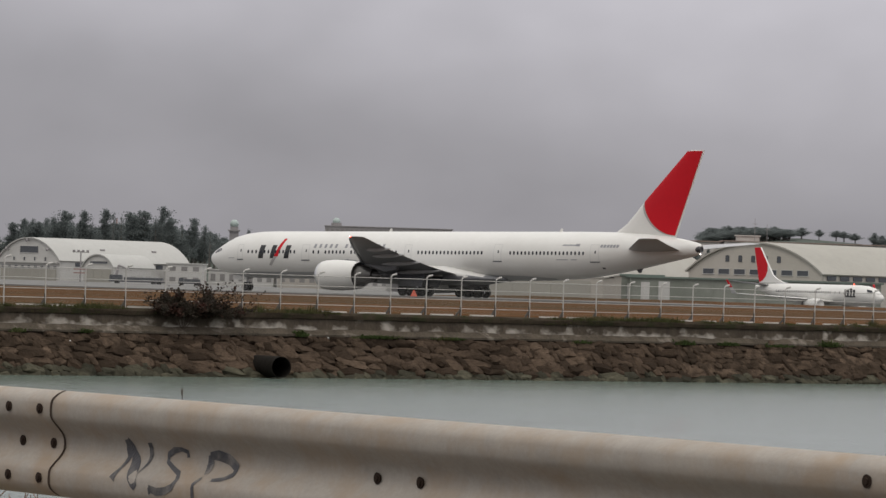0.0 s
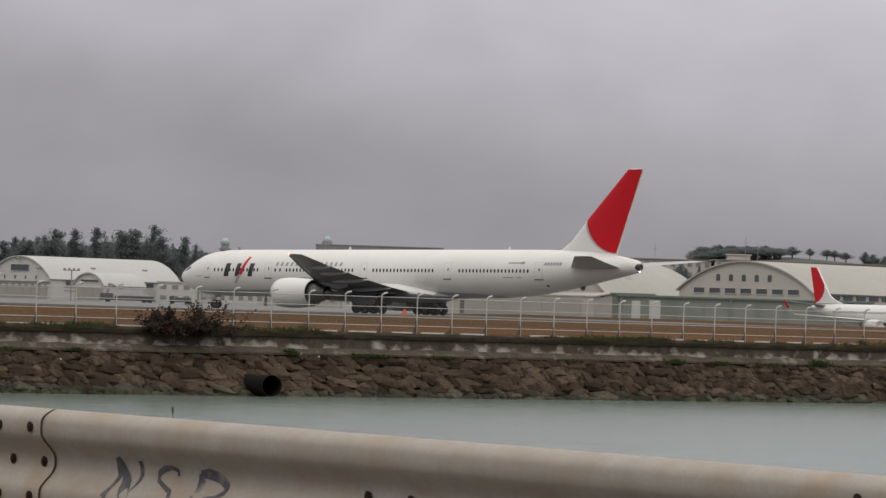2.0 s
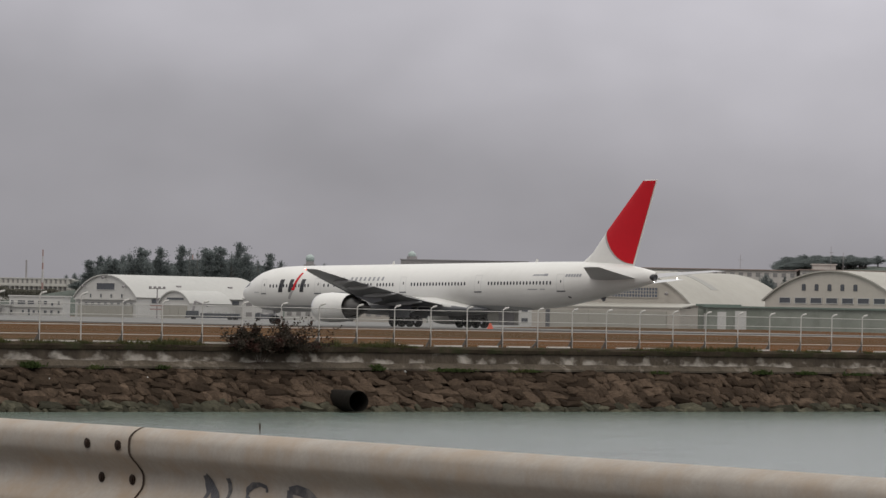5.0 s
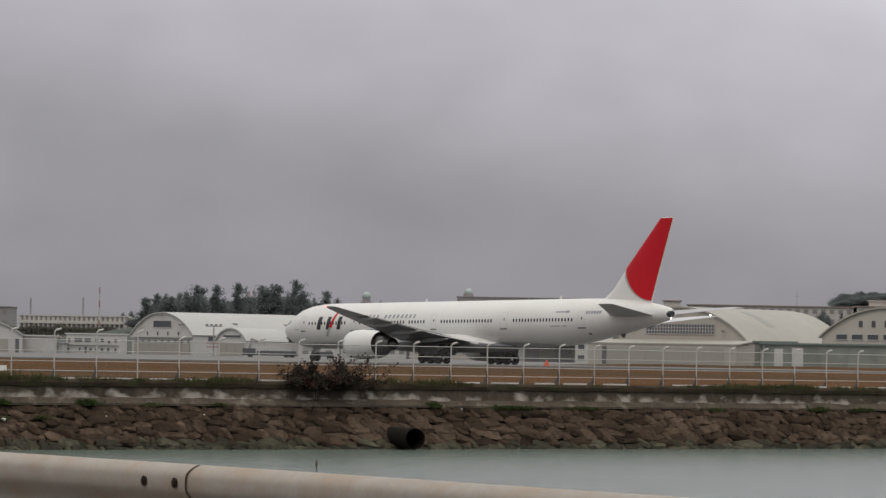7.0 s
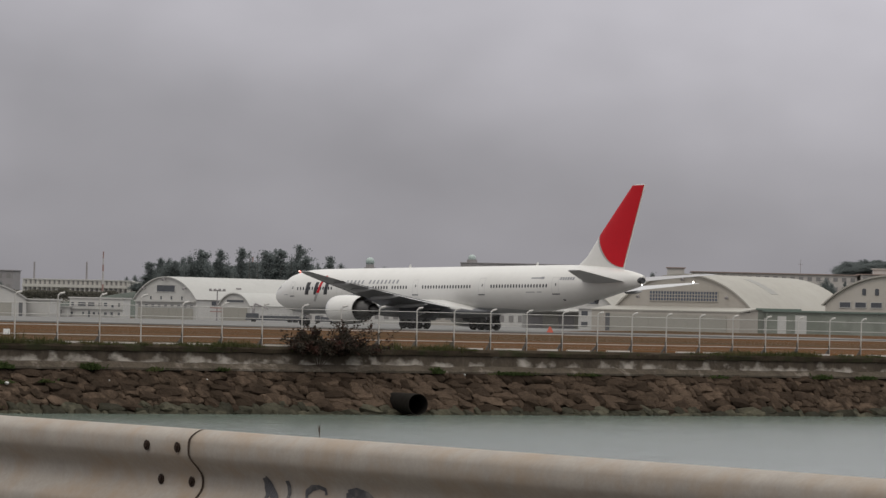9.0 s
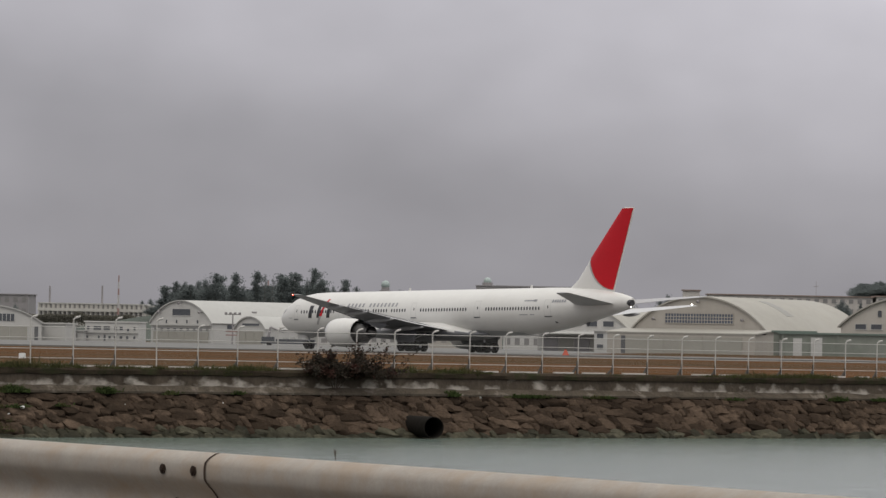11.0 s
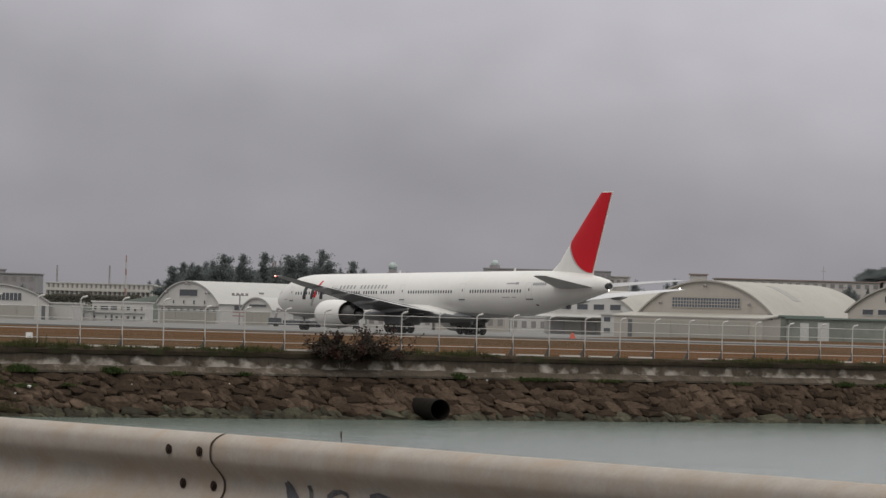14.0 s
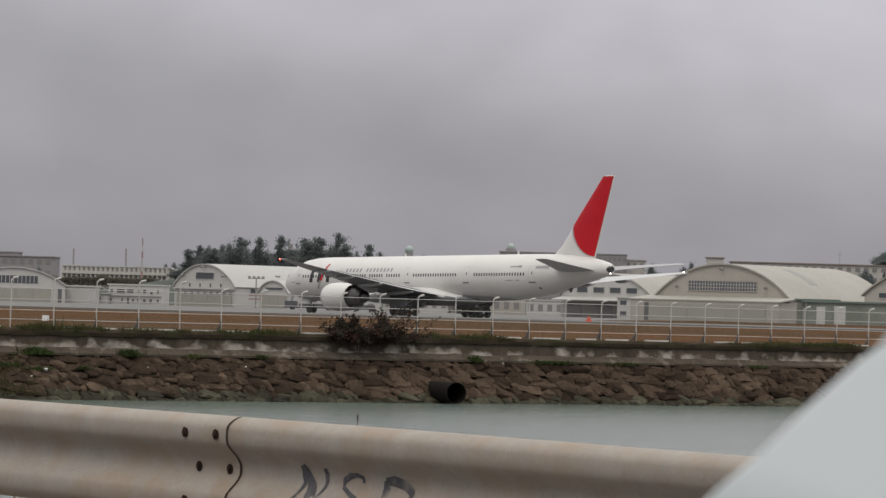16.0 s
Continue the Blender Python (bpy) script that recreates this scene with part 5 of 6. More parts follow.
def make_trees():
    rng = random.Random(31)
    kinds = {
        "tall": [tree_kind(rng, "tall", "tall dark hilltop tree with a narrow ragged crown") for _ in range(5)],
        "broad": [tree_kind(rng, "broad", "dark broad-crowned hillside tree") for _ in range(4)],
        "bare": [tree_kind(rng, "bare", "thin half-bare hilltop tree") for _ in range(3)],
    }
    spots = []
    # the close wood on the hill behind the pale hangar
    line_x, line_z = [-133, -130, -127, -123, -115, -104, -94, -85, -77, -70, -64], [11.0, 13.4, 15.6, 17.6, 18.6, 18.0, 18.9, 18.9, 17.2, 16.8, 14.0]
    for k in range(150):
        x = -132.5 + 67 * (k + rng.random()) / 150
        top = float(np.interp(x, line_x, line_z))
        spots.append((rng.choice(("broad", "tall", "broad")), x, rng.uniform(1300, 1395), top - 4.0 * rng.random() ** 1.6, rng.uniform(0.95, 1.4)))
    # single crowns that stand over it
    for kind, x, top, wide in (("tall", -127, 17.6, 1.0), ("tall", -125, 18.8, 0.8), ("broad", -121.6, 18.7, 0.8), ("broad", -117.5, 18.9, 0.9), ("broad", -114, 19.5, 1.0), ("tall", -110.9, 21.4, 1.2), ("tall", -106.6, 21.8, 0.85),
                               ("tall", -100.4, 22.5, 0.9), ("bare", -97.6, 21.8, 0.6), ("bare", -95.3, 21.2, 0.9), ("tall", -91.9, 21.7, 1.25), ("tall", -87.8, 22.4, 1.2), ("bare", -85.2, 21.0, 0.8), ("tall", -83.6, 23.8, 0.85), ("tall", -81.2, 20.6, 1.1), ("bare", -77.5, 18.8, 1.0), ("tall", -73.8, 20.6, 0.9), ("broad", -70.8, 18.2, 0.7), ("bare", -68.6, 17.4, 0.9), ("broad", -57.5, 17.4, 0.5)):
        spots.append((kind, x, rng.uniform(1293, 1312), top, wide * (1.3 if kind == "tall" else 1.0)))
    # the hill on the other side: a low close wood, then single flat crowns
    for k in range(80):
        x = 86.5 + 25.5 * (k + rng.random()) / 80
        top = float(np.interp(x, [86, 90, 97, 104, 110, 113], [23.2, 24.8, 24.8, 24.4, 24.9, 23.6]))
        spots.append(("broad", x, rng.uniform(1440, 1478), top - 1.6 * rng.random() + 0.4 * math.sin(x * 1.3), rng.uniform(0.9, 1.8)))
    for k in range(60):
        x = 86.0 + 27.5 * (k + rng.random()) / 60
        spots.append(("broad", x, rng.uniform(1432, 1442), float(np.interp(x, [86, 90, 110, 114], [21.4, 22.6, 22.8, 21.6])) - rng.random(), rng.uniform(1.2, 1.9)))
    for x, top, wide in ((103, 24.9, 0.9), (109, 25.2, 0.9), (114.1, 24.4, 0.6), (118.2, 25.1, 0.95), (124.0, 23.9, 0.5), (129.6, 23.4, 0.7), (132.3, 23.1, 0.8), (136.0, 22.5, 0.7), (142.5, 24.2, 0.7), (144.8, 23.4, 0.9), (149.0, 23.0, 0.7), (163, 25.0, 0.9), (167, 24.0, 0.7)):
        spots.append(("broad", x, 1455, top, wide * 1.7))
    # a few trees beside the flats
    for kind, x, y, top, wide in (("broad", 75.0, 1338, 17.0, 1.4), ("broad", 76.2, 1335, 15.8, 0.8), ("tall", 80.5, 1338, 16.5, 0.6), ("broad", 22.0, 1335, 18.0, 0.7), ("broad", 28.5, 1335, 16.5, 0.6), ("broad", 10.6, 1345, 17.4, 0.9), ("broad", 20.0, 1345, 16.6, 0.9), ("broad", -146.0, 1446, 14.4, 0.8), ("broad", -149.0, 1448, 13.9, 0.6), ("broad", -184, 1395, 11.5, 0.8), ("broad", -190, 1395, 9.5, 0.8)):
        spots.append((kind, x, y, top, wide))
    for kind, x, y, top, wide in spots:
        src = rng.choice(kinds[kind])
        q = SHORE.inverted() @ Vector((x, y, 0))
        low = land_height(q.x, q.y)
        sc = max(0.3, (top - low) / 10.8)
        c = copy_thing(src, Matrix.Translation((x, y, low - 0.1)) @ pose(0, 0, 0, 0, 0, rng.uniform(0, 360)))
        w = wide * max(0.7, min(sc, 1.15))
        c.scale = (w, w, sc)
    for group in kinds.values():
        for src in group:
            for o in list(src.children):
                bpy.data.objects.remove(o)
            bpy.data.objects.remove(src)


make_trees()


# ---- the airliner: lengths aft from the nose (s), to starboard (y), height (z); origin on the ground under the main gear ----
REF = 36.5
LEAN, TALL = 0.0147, 0.925
FUS = ((0.0, 4.75, 4.75, 0.02), (0.12, 5.1, 4.4, 0.35), (0.5, 5.5, 3.95, 0.8), (1.2, 6.0, 3.45, 1.3), (2.2, 6.55, 3.0, 1.8), (3.3, 7.15, 2.7, 2.2), (4.6, 7.72, 2.45, 2.58), (6.2, 8.1, 2.28, 2.86), (8.2, 8.33, 2.2, 3.04), (10.5, 8.4, 2.18, 3.1),
       (20, 8.4, 2.18, 3.1), (30, 8.4, 2.18, 3.1), (40, 8.4, 2.18, 3.1), (50, 8.4, 2.18, 3.1), (54, 8.4, 2.28, 3.08), (57, 8.4, 2.44, 3.0), (60, 8.38, 2.82, 2.82), (63, 8.31, 3.32, 2.52), (66, 8.14, 3.90, 2.1), (69, 7.85, 4.56, 1.55), (71.5, 7.44, 5.09, 1.02), (73.0, 7.10, 5.42, 0.62), (73.75, 6.84, 5.70, 0.34))


def hull(s):
    a = [q[0] for q in FUS]
    return [float(np.interp(s, a, [q[k] for q in FUS])) for k in (1, 2, 3)]


def P(s, y, z):
    """From aircraft measures to its own space, with the slight nose-down stance."""
    return Vector((s - REF, y, z * TALL + (s - 36) * LEAN))


def skin(s, z, side=-1, out=0.012):
    top, bot, w = hull(s)
    k = (z - (top + bot) / 2) / ((top - bot) / 2)
    return P(s, side * (w * math.sqrt(max(0.0, 1 - k * k)) + out), z)


def patch(bm, quads, n=6, out=0.012):
    """Paint on the port side of the hull: four (s, z) corners each."""
    for a, b, c, d in quads:
        grid = []
        for i in range(n + 1):
            f = i / n
            l = (a[0] + (d[0] - a[0]) * f, a[1] + (d[1] - a[1]) * f)
            r = (b[0] + (c[0] - b[0]) * f, b[1] + (c[1] - b[1]) * f)
            grid.append([bm.verts.new(skin(l[0] + (r[0] - l[0]) * g / 4, l[1] + (r[1] - l[1]) * g / 4, out=out)) for g in range(5)])
        for p, q in zip(grid, grid[1:]):
            for g in range(4):
                bm.faces.new((p[g], p[g + 1], q[g + 1], q[g]))


def foil(le, te, y, z, thick, n=9, rig=0.0):
    """A closed wing section in the plane of constant y; rig: how far its nose is turned up."""
    c = te - le
    us = [(1 - math.cos(math.pi * i / n)) / 2 for i in range(n + 1)]
    yt = lambda u: 5 * thick * (0.2969 * math.sqrt(u) - 0.126 * u - 0.3516 * u * u + 0.2843 * u ** 3 - 0.1015 * u ** 4)
    up = [(le + c * u, z + c * (yt(u) * 1.15)) for u in us]
    dn = [(le + c * u, z - c * (yt(u) * 0.85)) for u in us[1:-1]]
    return [P(s, y, h + rig * (te - s)) for s, h in up + dn[::-1]]


def lathe(bm, prof, c, seg=32):
    """Turns a profile of (s, radius) round the fore-and-aft axis through c = (y, z)."""
    rings = [[P(s, c[0] + r * math.cos(2 * math.pi * k / seg), c[1] + r * math.sin(2 * math.pi * k / seg)) for k in range(seg)] for s, r in prof]
    loft(bm, rings, caps=True)


def wheel_mesh(r, w):
    bm = fresh()
    prof = [(0.25 * r, w * 0.36), (0.55 * r, w * 0.40), (0.62 * r, w * 0.5), (0.9 * r, w * 0.5), (r, w * 0.33)]
    prof = prof + [(a, -b) for a, b in reversed(prof)]
    loft(bm, [[(math.cos(6.28319 * k / 20) * a, b, math.sin(6.28319 * k / 20) * a) for k in range(20)] for a, b in prof])
    return mesh_of("wheel", bm, "tyre", True)


def make_airliner():
    a = thing("airliner", Matrix(), "white twin-engine wide-body airliner with a red tail fin", "airplane")
    bm = fresh()
    rings = []
    for s, top, bot, w in FUS:
        zc, h = (top + bot) / 2, (top - bot) / 2
        rings.append([P(s, w * math.cos(2 * math.pi * k / 48), zc + h * math.sin(2 * math.pi * k / 48)) for k in range(48)])
    loft(bm, rings)
    fus = part("fuselage", bm, "white_paint", a, "glossy white fuselage", smooth=True, angle=40)
    # the grey underside begins along a line low on the hull
    bm = fresh()
    rings = []
    for s in (3.3, 4.6, 6.2, 8.2, 10.5, 20, 30, 40, 50, 54):
        top, bot, w = hull(s)
        zc, h = (top + bot) / 2, (top - bot) / 2
        line = float(np.interp(s, [3.3, 4.6, 8, 46, 54], [2.80, 2.85, 3.0, 3.0, 2.5]))
        t0 = math.asin(max(-0.999, min(0.0, (line - zc) / h)))
        ang = [t0 + (-math.pi - 2 * t0) * k / 16 for k in range(17)]
        rings.append([P(s, (w + 0.03) * math.cos(q), zc + (h + 0.03) * math.sin(q)) for q in ang])
    loft(bm, rings, caps=False, closed=False)
    part("underside", bm, "belly", fus, "grey-painted underside", smooth=True, angle=60)
    bm = fresh()
    lathe(bm, [(72.8, 0.30), (73.55, 0.46), (73.85, 0.36), (73.8, 0.1)], (-0.16, 6.22), 20)
    part("exhaust", bm, "intake", fus, "dark auxiliary exhaust outlet")
    # wing body fairing
    bm = fresh()
    rings = []
    for s, w, lo, hi in ((21, 1.6, 2.15, 2.6), (23.5, 3.0, 1.85, 3.3), (27, 3.5, 1.6, 4.2), (33, 3.55, 1.5, 4.5), (39, 3.42, 1.5, 4.3), (42.3, 3.18, 1.6, 3.5), (44.5, 2.7, 1.9, 2.9), (46.8, 1.5, 2.15, 2.5)):
        zc, h = (lo + hi) / 2, (hi - lo) / 2
        rings.append([P(s, w * math.copysign(abs(math.cos(t)) ** 0.75, math.cos(t)), zc + h * math.copysign(abs(math.sin(t)) ** 0.85, math.sin(t))) for t in (2 * math.pi * k / 32 for k in range(32))])
    loft(bm, rings)
    fair = part("belly_fairing", bm, "white_paint", fus, "bulged wing-root fairing, grey below with shade painted in", smooth=True, angle=60)
    # lower faces get a grey darkened to carry the underbelly shade
    fair.data.materials.append(M["wing"])
    for f in fair.data.polygons:
        if f.center.z < 2.75 * TALL:
            f.material_index = 1
    for sd in (-1, 1):
        bm = fresh()
        st = [(2.6, 26.2, 40.9, 2.75, 0.115), (6.5, 29.1, 41.3, 3.28, 0.115), (10.0, 31.8, 41.8, 3.82, 0.115), (16, 36.0, 43.4, 4.75, 0.105), (23, 41.0, 45.8, 5.74, 0.095), (28.5, 45.1, 48.0, 6.54, 0.085), (30.3, 46.7, 48.7, 6.80, 0.07), (30.46, 47.3, 48.7, 6.82, 0.03)]
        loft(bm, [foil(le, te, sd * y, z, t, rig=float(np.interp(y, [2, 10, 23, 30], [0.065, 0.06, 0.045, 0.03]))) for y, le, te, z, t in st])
        w = part("wing", bm, "wing", a, "grey swept wing, painted lit on top and shaded below", smooth=True, angle=50)
        # upward faces take the lighter grey, skylight painted into it
        w.data.materials.append(M["wing_lit"])
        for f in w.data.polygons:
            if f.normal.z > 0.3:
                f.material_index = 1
        # slats: a bare metal nose along the leading edge
        bm = fresh()
        rings = []
        for y, le, te, z, t in st[1:-1]:
            c = te - le
            h = c * t * 0.30
            z = z + c * 0.95 * float(np.interp(y, [2, 10, 23, 30], [0.065, 0.06, 0.045, 0.03]))
            rings.append([P(le + c * 0.05, sd * y, z + h * 1.35), P(le - 0.05, sd * y, z + h * 0.5), P(le - 0.08, sd * y, z - h * 0.1), P(le + 0.02, sd * y, z - h * 0.8), P(le + c * 0.05, sd * y, z - h * 1.2)])
        loft(bm, rings)
        part("slat", bm, "wing_dark", w, "dark leading-edge slat", smooth=True, angle=60)
        # flap-track fairings
        for y, s0, s1, z in ((7.6, 35.2, 42.0, 3.05), (13.2, 37.6, 43.5, 4.0), (18.2, 40.2, 45.0, 4.85), (22.8, 43.0, 46.6, 5.5)):
            bm = fresh()
            L = s1 - s0
            rings = []
            for f, r in ((0, 0.03), (0.12, 0.18), (0.35, 0.30), (0.65, 0.28), (0.88, 0.15), (1, 0.03)):
                rings.append([P(s0 + L * f, sd * (y + r * 0.55 * math.cos(t)), z + 0.08 * L * (f - 0.5) * 0.5 + r * math.sin(t)) for t in (2 * math.pi * k / 12 for k in range(12))])
            loft(bm, rings)
            part("flap_fairing", bm, "tail_grey", w, "grey flap-track fairing", smooth=True, angle=60)
        # flap gap line on top of the trailing edge
        bm = fresh()
        slab(bm, [P(38.0, sd * 4, 3.50), P(39.6, sd * 10, 4.30), P(43.2, sd * 20, 5.65), P(43.5, sd * 20, 5.62), P(40.0, sd * 10, 4.25), P(38.5, sd * 4, 3.43)], (0, 0, 0.06))
        part("flap_seam", bm, "wing_dark", w)
        # engine
        c = (sd * 9.65, 2.50)
        bm = fresh()
        lathe(bm, [(26.15, 1.50), (25.92, 1.58), (25.9, 1.66), (26.1, 1.78), (26.6, 1.90), (27.8, 1.97), (29.3, 1.95), (30.5, 1.87), (31.5, 1.74), (31.52, 1.68), (29.9, 1.66), (27.1, 1.55)], c)
        e = part("engine", bm, "white_paint", a, "white engine nacelle", smooth=True, angle=60)
        bm = fresh()
        lathe(bm, [(26.18, 1.49), (25.9, 1.575), (25.87, 1.65), (26.1, 1.79), (26.3, 1.84)], c)
        part("intake_lip", bm, "lip", e, "bare metal intake lip", smooth=True)
        bm = fresh()
        lathe(bm, [(27.0, 1.56), (27.12, 1.0), (27.05, 0.55), (26.5, 0.03)], c)
        part("fan", bm, "intake", e, "dark fan and spinner", smooth=True)
        bm = fresh()
        lathe(bm, [(29.7, 1.62), (29.72, 1.2), (31.2, 1.28), (32.2, 1.18), (33.1, 0.98), (33.7, 0.84), (33.7, 0.76), (33.1, 0.60), (34.1, 0.48), (34.9, 0.08)], c)
        part("core_nozzle", bm, "nozzle", e, "dark metal core nozzle and plug", smooth=True)
        bm = fresh()
        yy = sd * 9.65
        slab(bm, [P(28.0, yy - 0.22, 4.40), P(31.0, yy - 0.22, 4.35), P(35.4, yy - 0.22, 3.0), P(37.2, yy - 0.22, 3.3), P(37.2, yy - 0.22, 3.75), P(31.7, yy - 0.22, 4.15), P(29.7, yy - 0.22, 4.55)], (0, 0.44, 0))
        part("pylon", bm, "wing", e, "grey engine pylon")
        bm = fresh()
        box(bm, P(29.4, sd * 9.65 - sd * 0 - 1.97 * 0.0, 4.5), (1.0, 0.05, 0.2))
        part("strake", bm, "white_paint", e)
        # tailplane
        bm = fresh()
        loft(bm, [foil(le, te, sd * y, z, t) for y, le, te, z, t in ((0.9, 63.9, 71.3, 6.05, 0.10), (6, 68.4, 73.0, 6.72, 0.09), (10.3, 72.2, 74.8, 7.22, 0.08), (10.55, 72.9, 74.8, 7.25, 0.03))])
        part("tailplane", bm, "tail_grey", a, "grey tailplane", smooth=True, angle=50)
        # lamps at the wing tips
        bm = fresh()
        bmesh.ops.create_icosphere(bm, subdivisions=1, radius=0.09, matrix=Matrix.Translation(P(46.8, -30.4, 6.84) if sd < 0 else P(47.5, 30.44, 6.99)))
        part("tip_lamp", bm, "beacon_red" if sd < 0 else "beacon", w, "small lit navigation lamp")
        bm = fresh()
        bmesh.ops.create_icosphere(bm, subdivisions=1, radius=0.035, matrix=Matrix.Translation(P(46.78, sd * 30.46, 6.88)))
        part("strobe_lamp", bm, "beacon", w, "small lit strobe lamp")
    # fin: white with a red disc cut by the trailing edge
    LE = lambda z: float(np.interp(z, [7.2, 8.4, 9.4, 12.2, 18.45], [58.5, 61.8, 63.2, 65.65, 71.45]))
    TE = lambda z: float(np.interp(z, [7.2, 8.2, 18.45], [70.05, 70.3, 73.75]))

    def half(s, z):
        le, te = LE(z), TE(z)
        u = min(1.0, max(0.0, (s - le) / (te - le)))
        c = min(te - le, 8.0)
        return 5 * 0.095 * c * (0.2969 * math.sqrt(u) - 0.126 * u - 0.3516 * u * u + 0.2843 * u ** 3 - 0.1015 * u ** 4)

    zs = [7.2, 7.8, 8.4, 8.9, 9.4, 10.5, 12.2, 14, 16, 18, 18.4, 18.5]
    bm = fresh()
    rings = []
    for z in zs:
        us = [(1 - math.cos(math.pi * i / 10)) / 2 for i in range(11)]
        le, te = LE(z) + (0.5 if z > 18.45 else 0), TE(z)
        ss = [le + (te - le) * u for u in us]
        k = 0.3 if z > 18.45 else 1.0
        rings.append([P(s, -half(s, z) * k, z) for s in ss] + [P(s, half(s, z) * k, z) for s in ss[1:-1][::-1]])
    loft(bm, rings)
    fin = part("fin", bm, "white_paint", a, "white fin with a red disc segment", smooth=True, angle=40)

    def edge(z):
        """The disc's forward edge."""
        if z >= 12.15:
            return LE(z) + 0.03
        f = (12.15 - z) / (12.15 - 7.95)
        return 65.65 + 4.45 * (1 - math.sqrt(max(0.0, 1 - f ** 1.9))) ** 0.92 + 0.25 * math.sin(math.pi * min(1, f * 1.2)) * 0.3

    for sd in (-1, 1):
        for nm, mat, lo, hi, out in (("red_disc", "red", 0.0, None, 0.045), ("grey_arc", "arc", -0.28, 0.0, 0.035)):
            bm = fresh()
            rows = []
            zz = [7.95 + 4.2 * (1 - math.cos(math.pi / 2 * i / 14)) for i in range(15)] + [12.6, 13.2, 14, 15, 16, 17, 18, 18.4]
            for z in zz:
                e = edge(z)
                if hi is None:
                    b0, b1 = e, TE(z) - 0.22
                else:
                    if z > 12.2:
                        continue
                    b0, b1 = e - 0.10 - 0.22 * min(1.0, (12.4 - z) / 1.5), e
                b0 = max(b0, LE(z) + 0.02)
                cols = [b0 + (b1 - b0) * (1 - math.cos(math.pi / 2 * k / 12)) for k in range(13)]
                rows.append([bm.verts.new(P(q, sd * (half(q, z) + out), z)) for q in cols])
            for p, q in zip(rows, rows[1:]):
                for k in range(12):
                    bm.faces.new((p[k], p[k + 1], q[k + 1], q[k]))
            part(nm, bm, mat, fin)
    # cabin windows, doors and markings on the port side
    bm = fresh()
    loft(bm, [[(-0.13, 0, -0.14), (-0.13, 0, 0.14), (-0.07, 0, 0.21), (0.07, 0, 0.21), (0.13, 0, 0.14), (0.13, 0, -0.14), (0.07, 0, -0.21), (-0.07, 0, -0.21)], [(x * 0.85, -0.02, z * 0.85) for x, z in ((-0.13, -0.14), (-0.13, 0.14), (-0.07, 0.21), (0.07, 0.21), (0.13, 0.14), (0.13, -0.14), (0.07, -0.21), (-0.07, -0.21))]])
    wm2 = mesh_of("cabin_window", bm, "glass")
    rng = random.Random(2)
    for s0, s1 in ((8.4, 9.7), (10.5, 15.8), (18.8, 19.6), (20.7, 31.6), (35.0, 44.5), (48.7, 59.1)):
        n = max(1, round((s1 - s0) / 0.56))
        for k in range(n + 1):
            if s0 > 20 and s0 < 30 and k in (6, 13):
                continue
            s = s0 + (s1 - s0) * k / n
            q = skin(s, 5.62, out=0.004)
            piece("cabin_window", wm2, fus, q, (radians(-4), 0, 0))
    for s, w, z0, z1 in ((7.0, 0.95, 4.65, 6.6), (17.55, 1.2, 4.6, 6.6), (33.4, 1.1, 4.65, 6.65), (46.8, 1.2, 4.6, 6.75), (60.6, 1.2, 4.6, 6.75)):
        bm = fresh()
        patch(bm, [((s - w / 2, z0), (s - w / 2 + 0.085, z0), (s - w / 2 + 0.085, z1), (s - w / 2, z1)), ((s + w / 2 - 0.085, z0), (s + w / 2, z0), (s + w / 2, z1), (s + w / 2 - 0.085, z1)), ((s - w / 2, z1 - 0.08), (s + w / 2, z1 - 0.08), (s + w / 2, z1), (s - w / 2, z1))])
        d = part("cabin_door", bm, "seam", fus, "grey-outlined cabin door")
        bm = fresh()
        patch(bm, [((s - w / 2 - 0.05, z0 - 0.14), (s + w / 2 + 0.05, z0 - 0.14), (s + w / 2 + 0.05, z0 + 0.0), (s - w / 2 - 0.05, z0))], out=0.03)
        part("sill", bm, "wing_dark", d)
        bm = fresh()
        patch(bm, [((s + 0.05, 5.6), (s + 0.22, 5.6), (s + 0.22, 5.95), (s + 0.05, 5.95))], out=0.02)
        part("door_window", bm, "glass", d)
    bm = fresh()
    patch(bm, [((1.45, 5.40), (2.0, 5.48), (2.25, 6.02), (1.75, 5.78)), ((2.08, 5.52), (2.65, 5.62), (2.8, 6.12), (2.35, 6.05)), ((2.74, 5.65), (3.15, 5.75), (3.15, 6.08), (2.9, 6.12))])
    part("cockpit_window", bm, "glass", fus)
    # house mark: black slanted blocks crossed by a red and grey band
    for s0, s1 in ((10.0, 11.15), (11.9, 12.95), (14.1, 15.2)):
        bm = fresh()
        patch(bm, [((s0, 4.75), (s1 - 0.35, 4.75), (s1, 6.5), (s0 + 0.35, 6.5))])
        part("mark_block", bm, "black", fus)
    bm = fresh()
    patch(bm, [((12.6, 5.0), (13.2, 5.0), (14.1, 7.35), (13.7, 7.4))], out=0.02)
    part("mark_band", bm, "red", fus)
    bm = fresh()
    patch(bm, [((11.6, 3.85), (12.0, 3.8), (13.1, 5.0), (12.55, 5.0))], out=0.02)
    part("mark_band", bm, "arc", fus)
    for s0, n in ((18.75, 5), (23.6, 8)):
        for k in range(n):
            bm = fresh()
            s = s0 + k * 0.82
            patch(bm, [((s, 6.15), (s + 0.36, 6.15), (s + 0.46, 6.66), (s + 0.10, 6.66))])
            part("title_bar", bm, "titles", fus)
    bm = fresh()
    patch(bm, [((61.3 + 0.42 * k, 6.35), (61.62 + 0.42 * k, 6.35), (61.7 + 0.42 * k, 6.72), (61.38 + 0.42 * k, 6.72)) for k in range(6)])
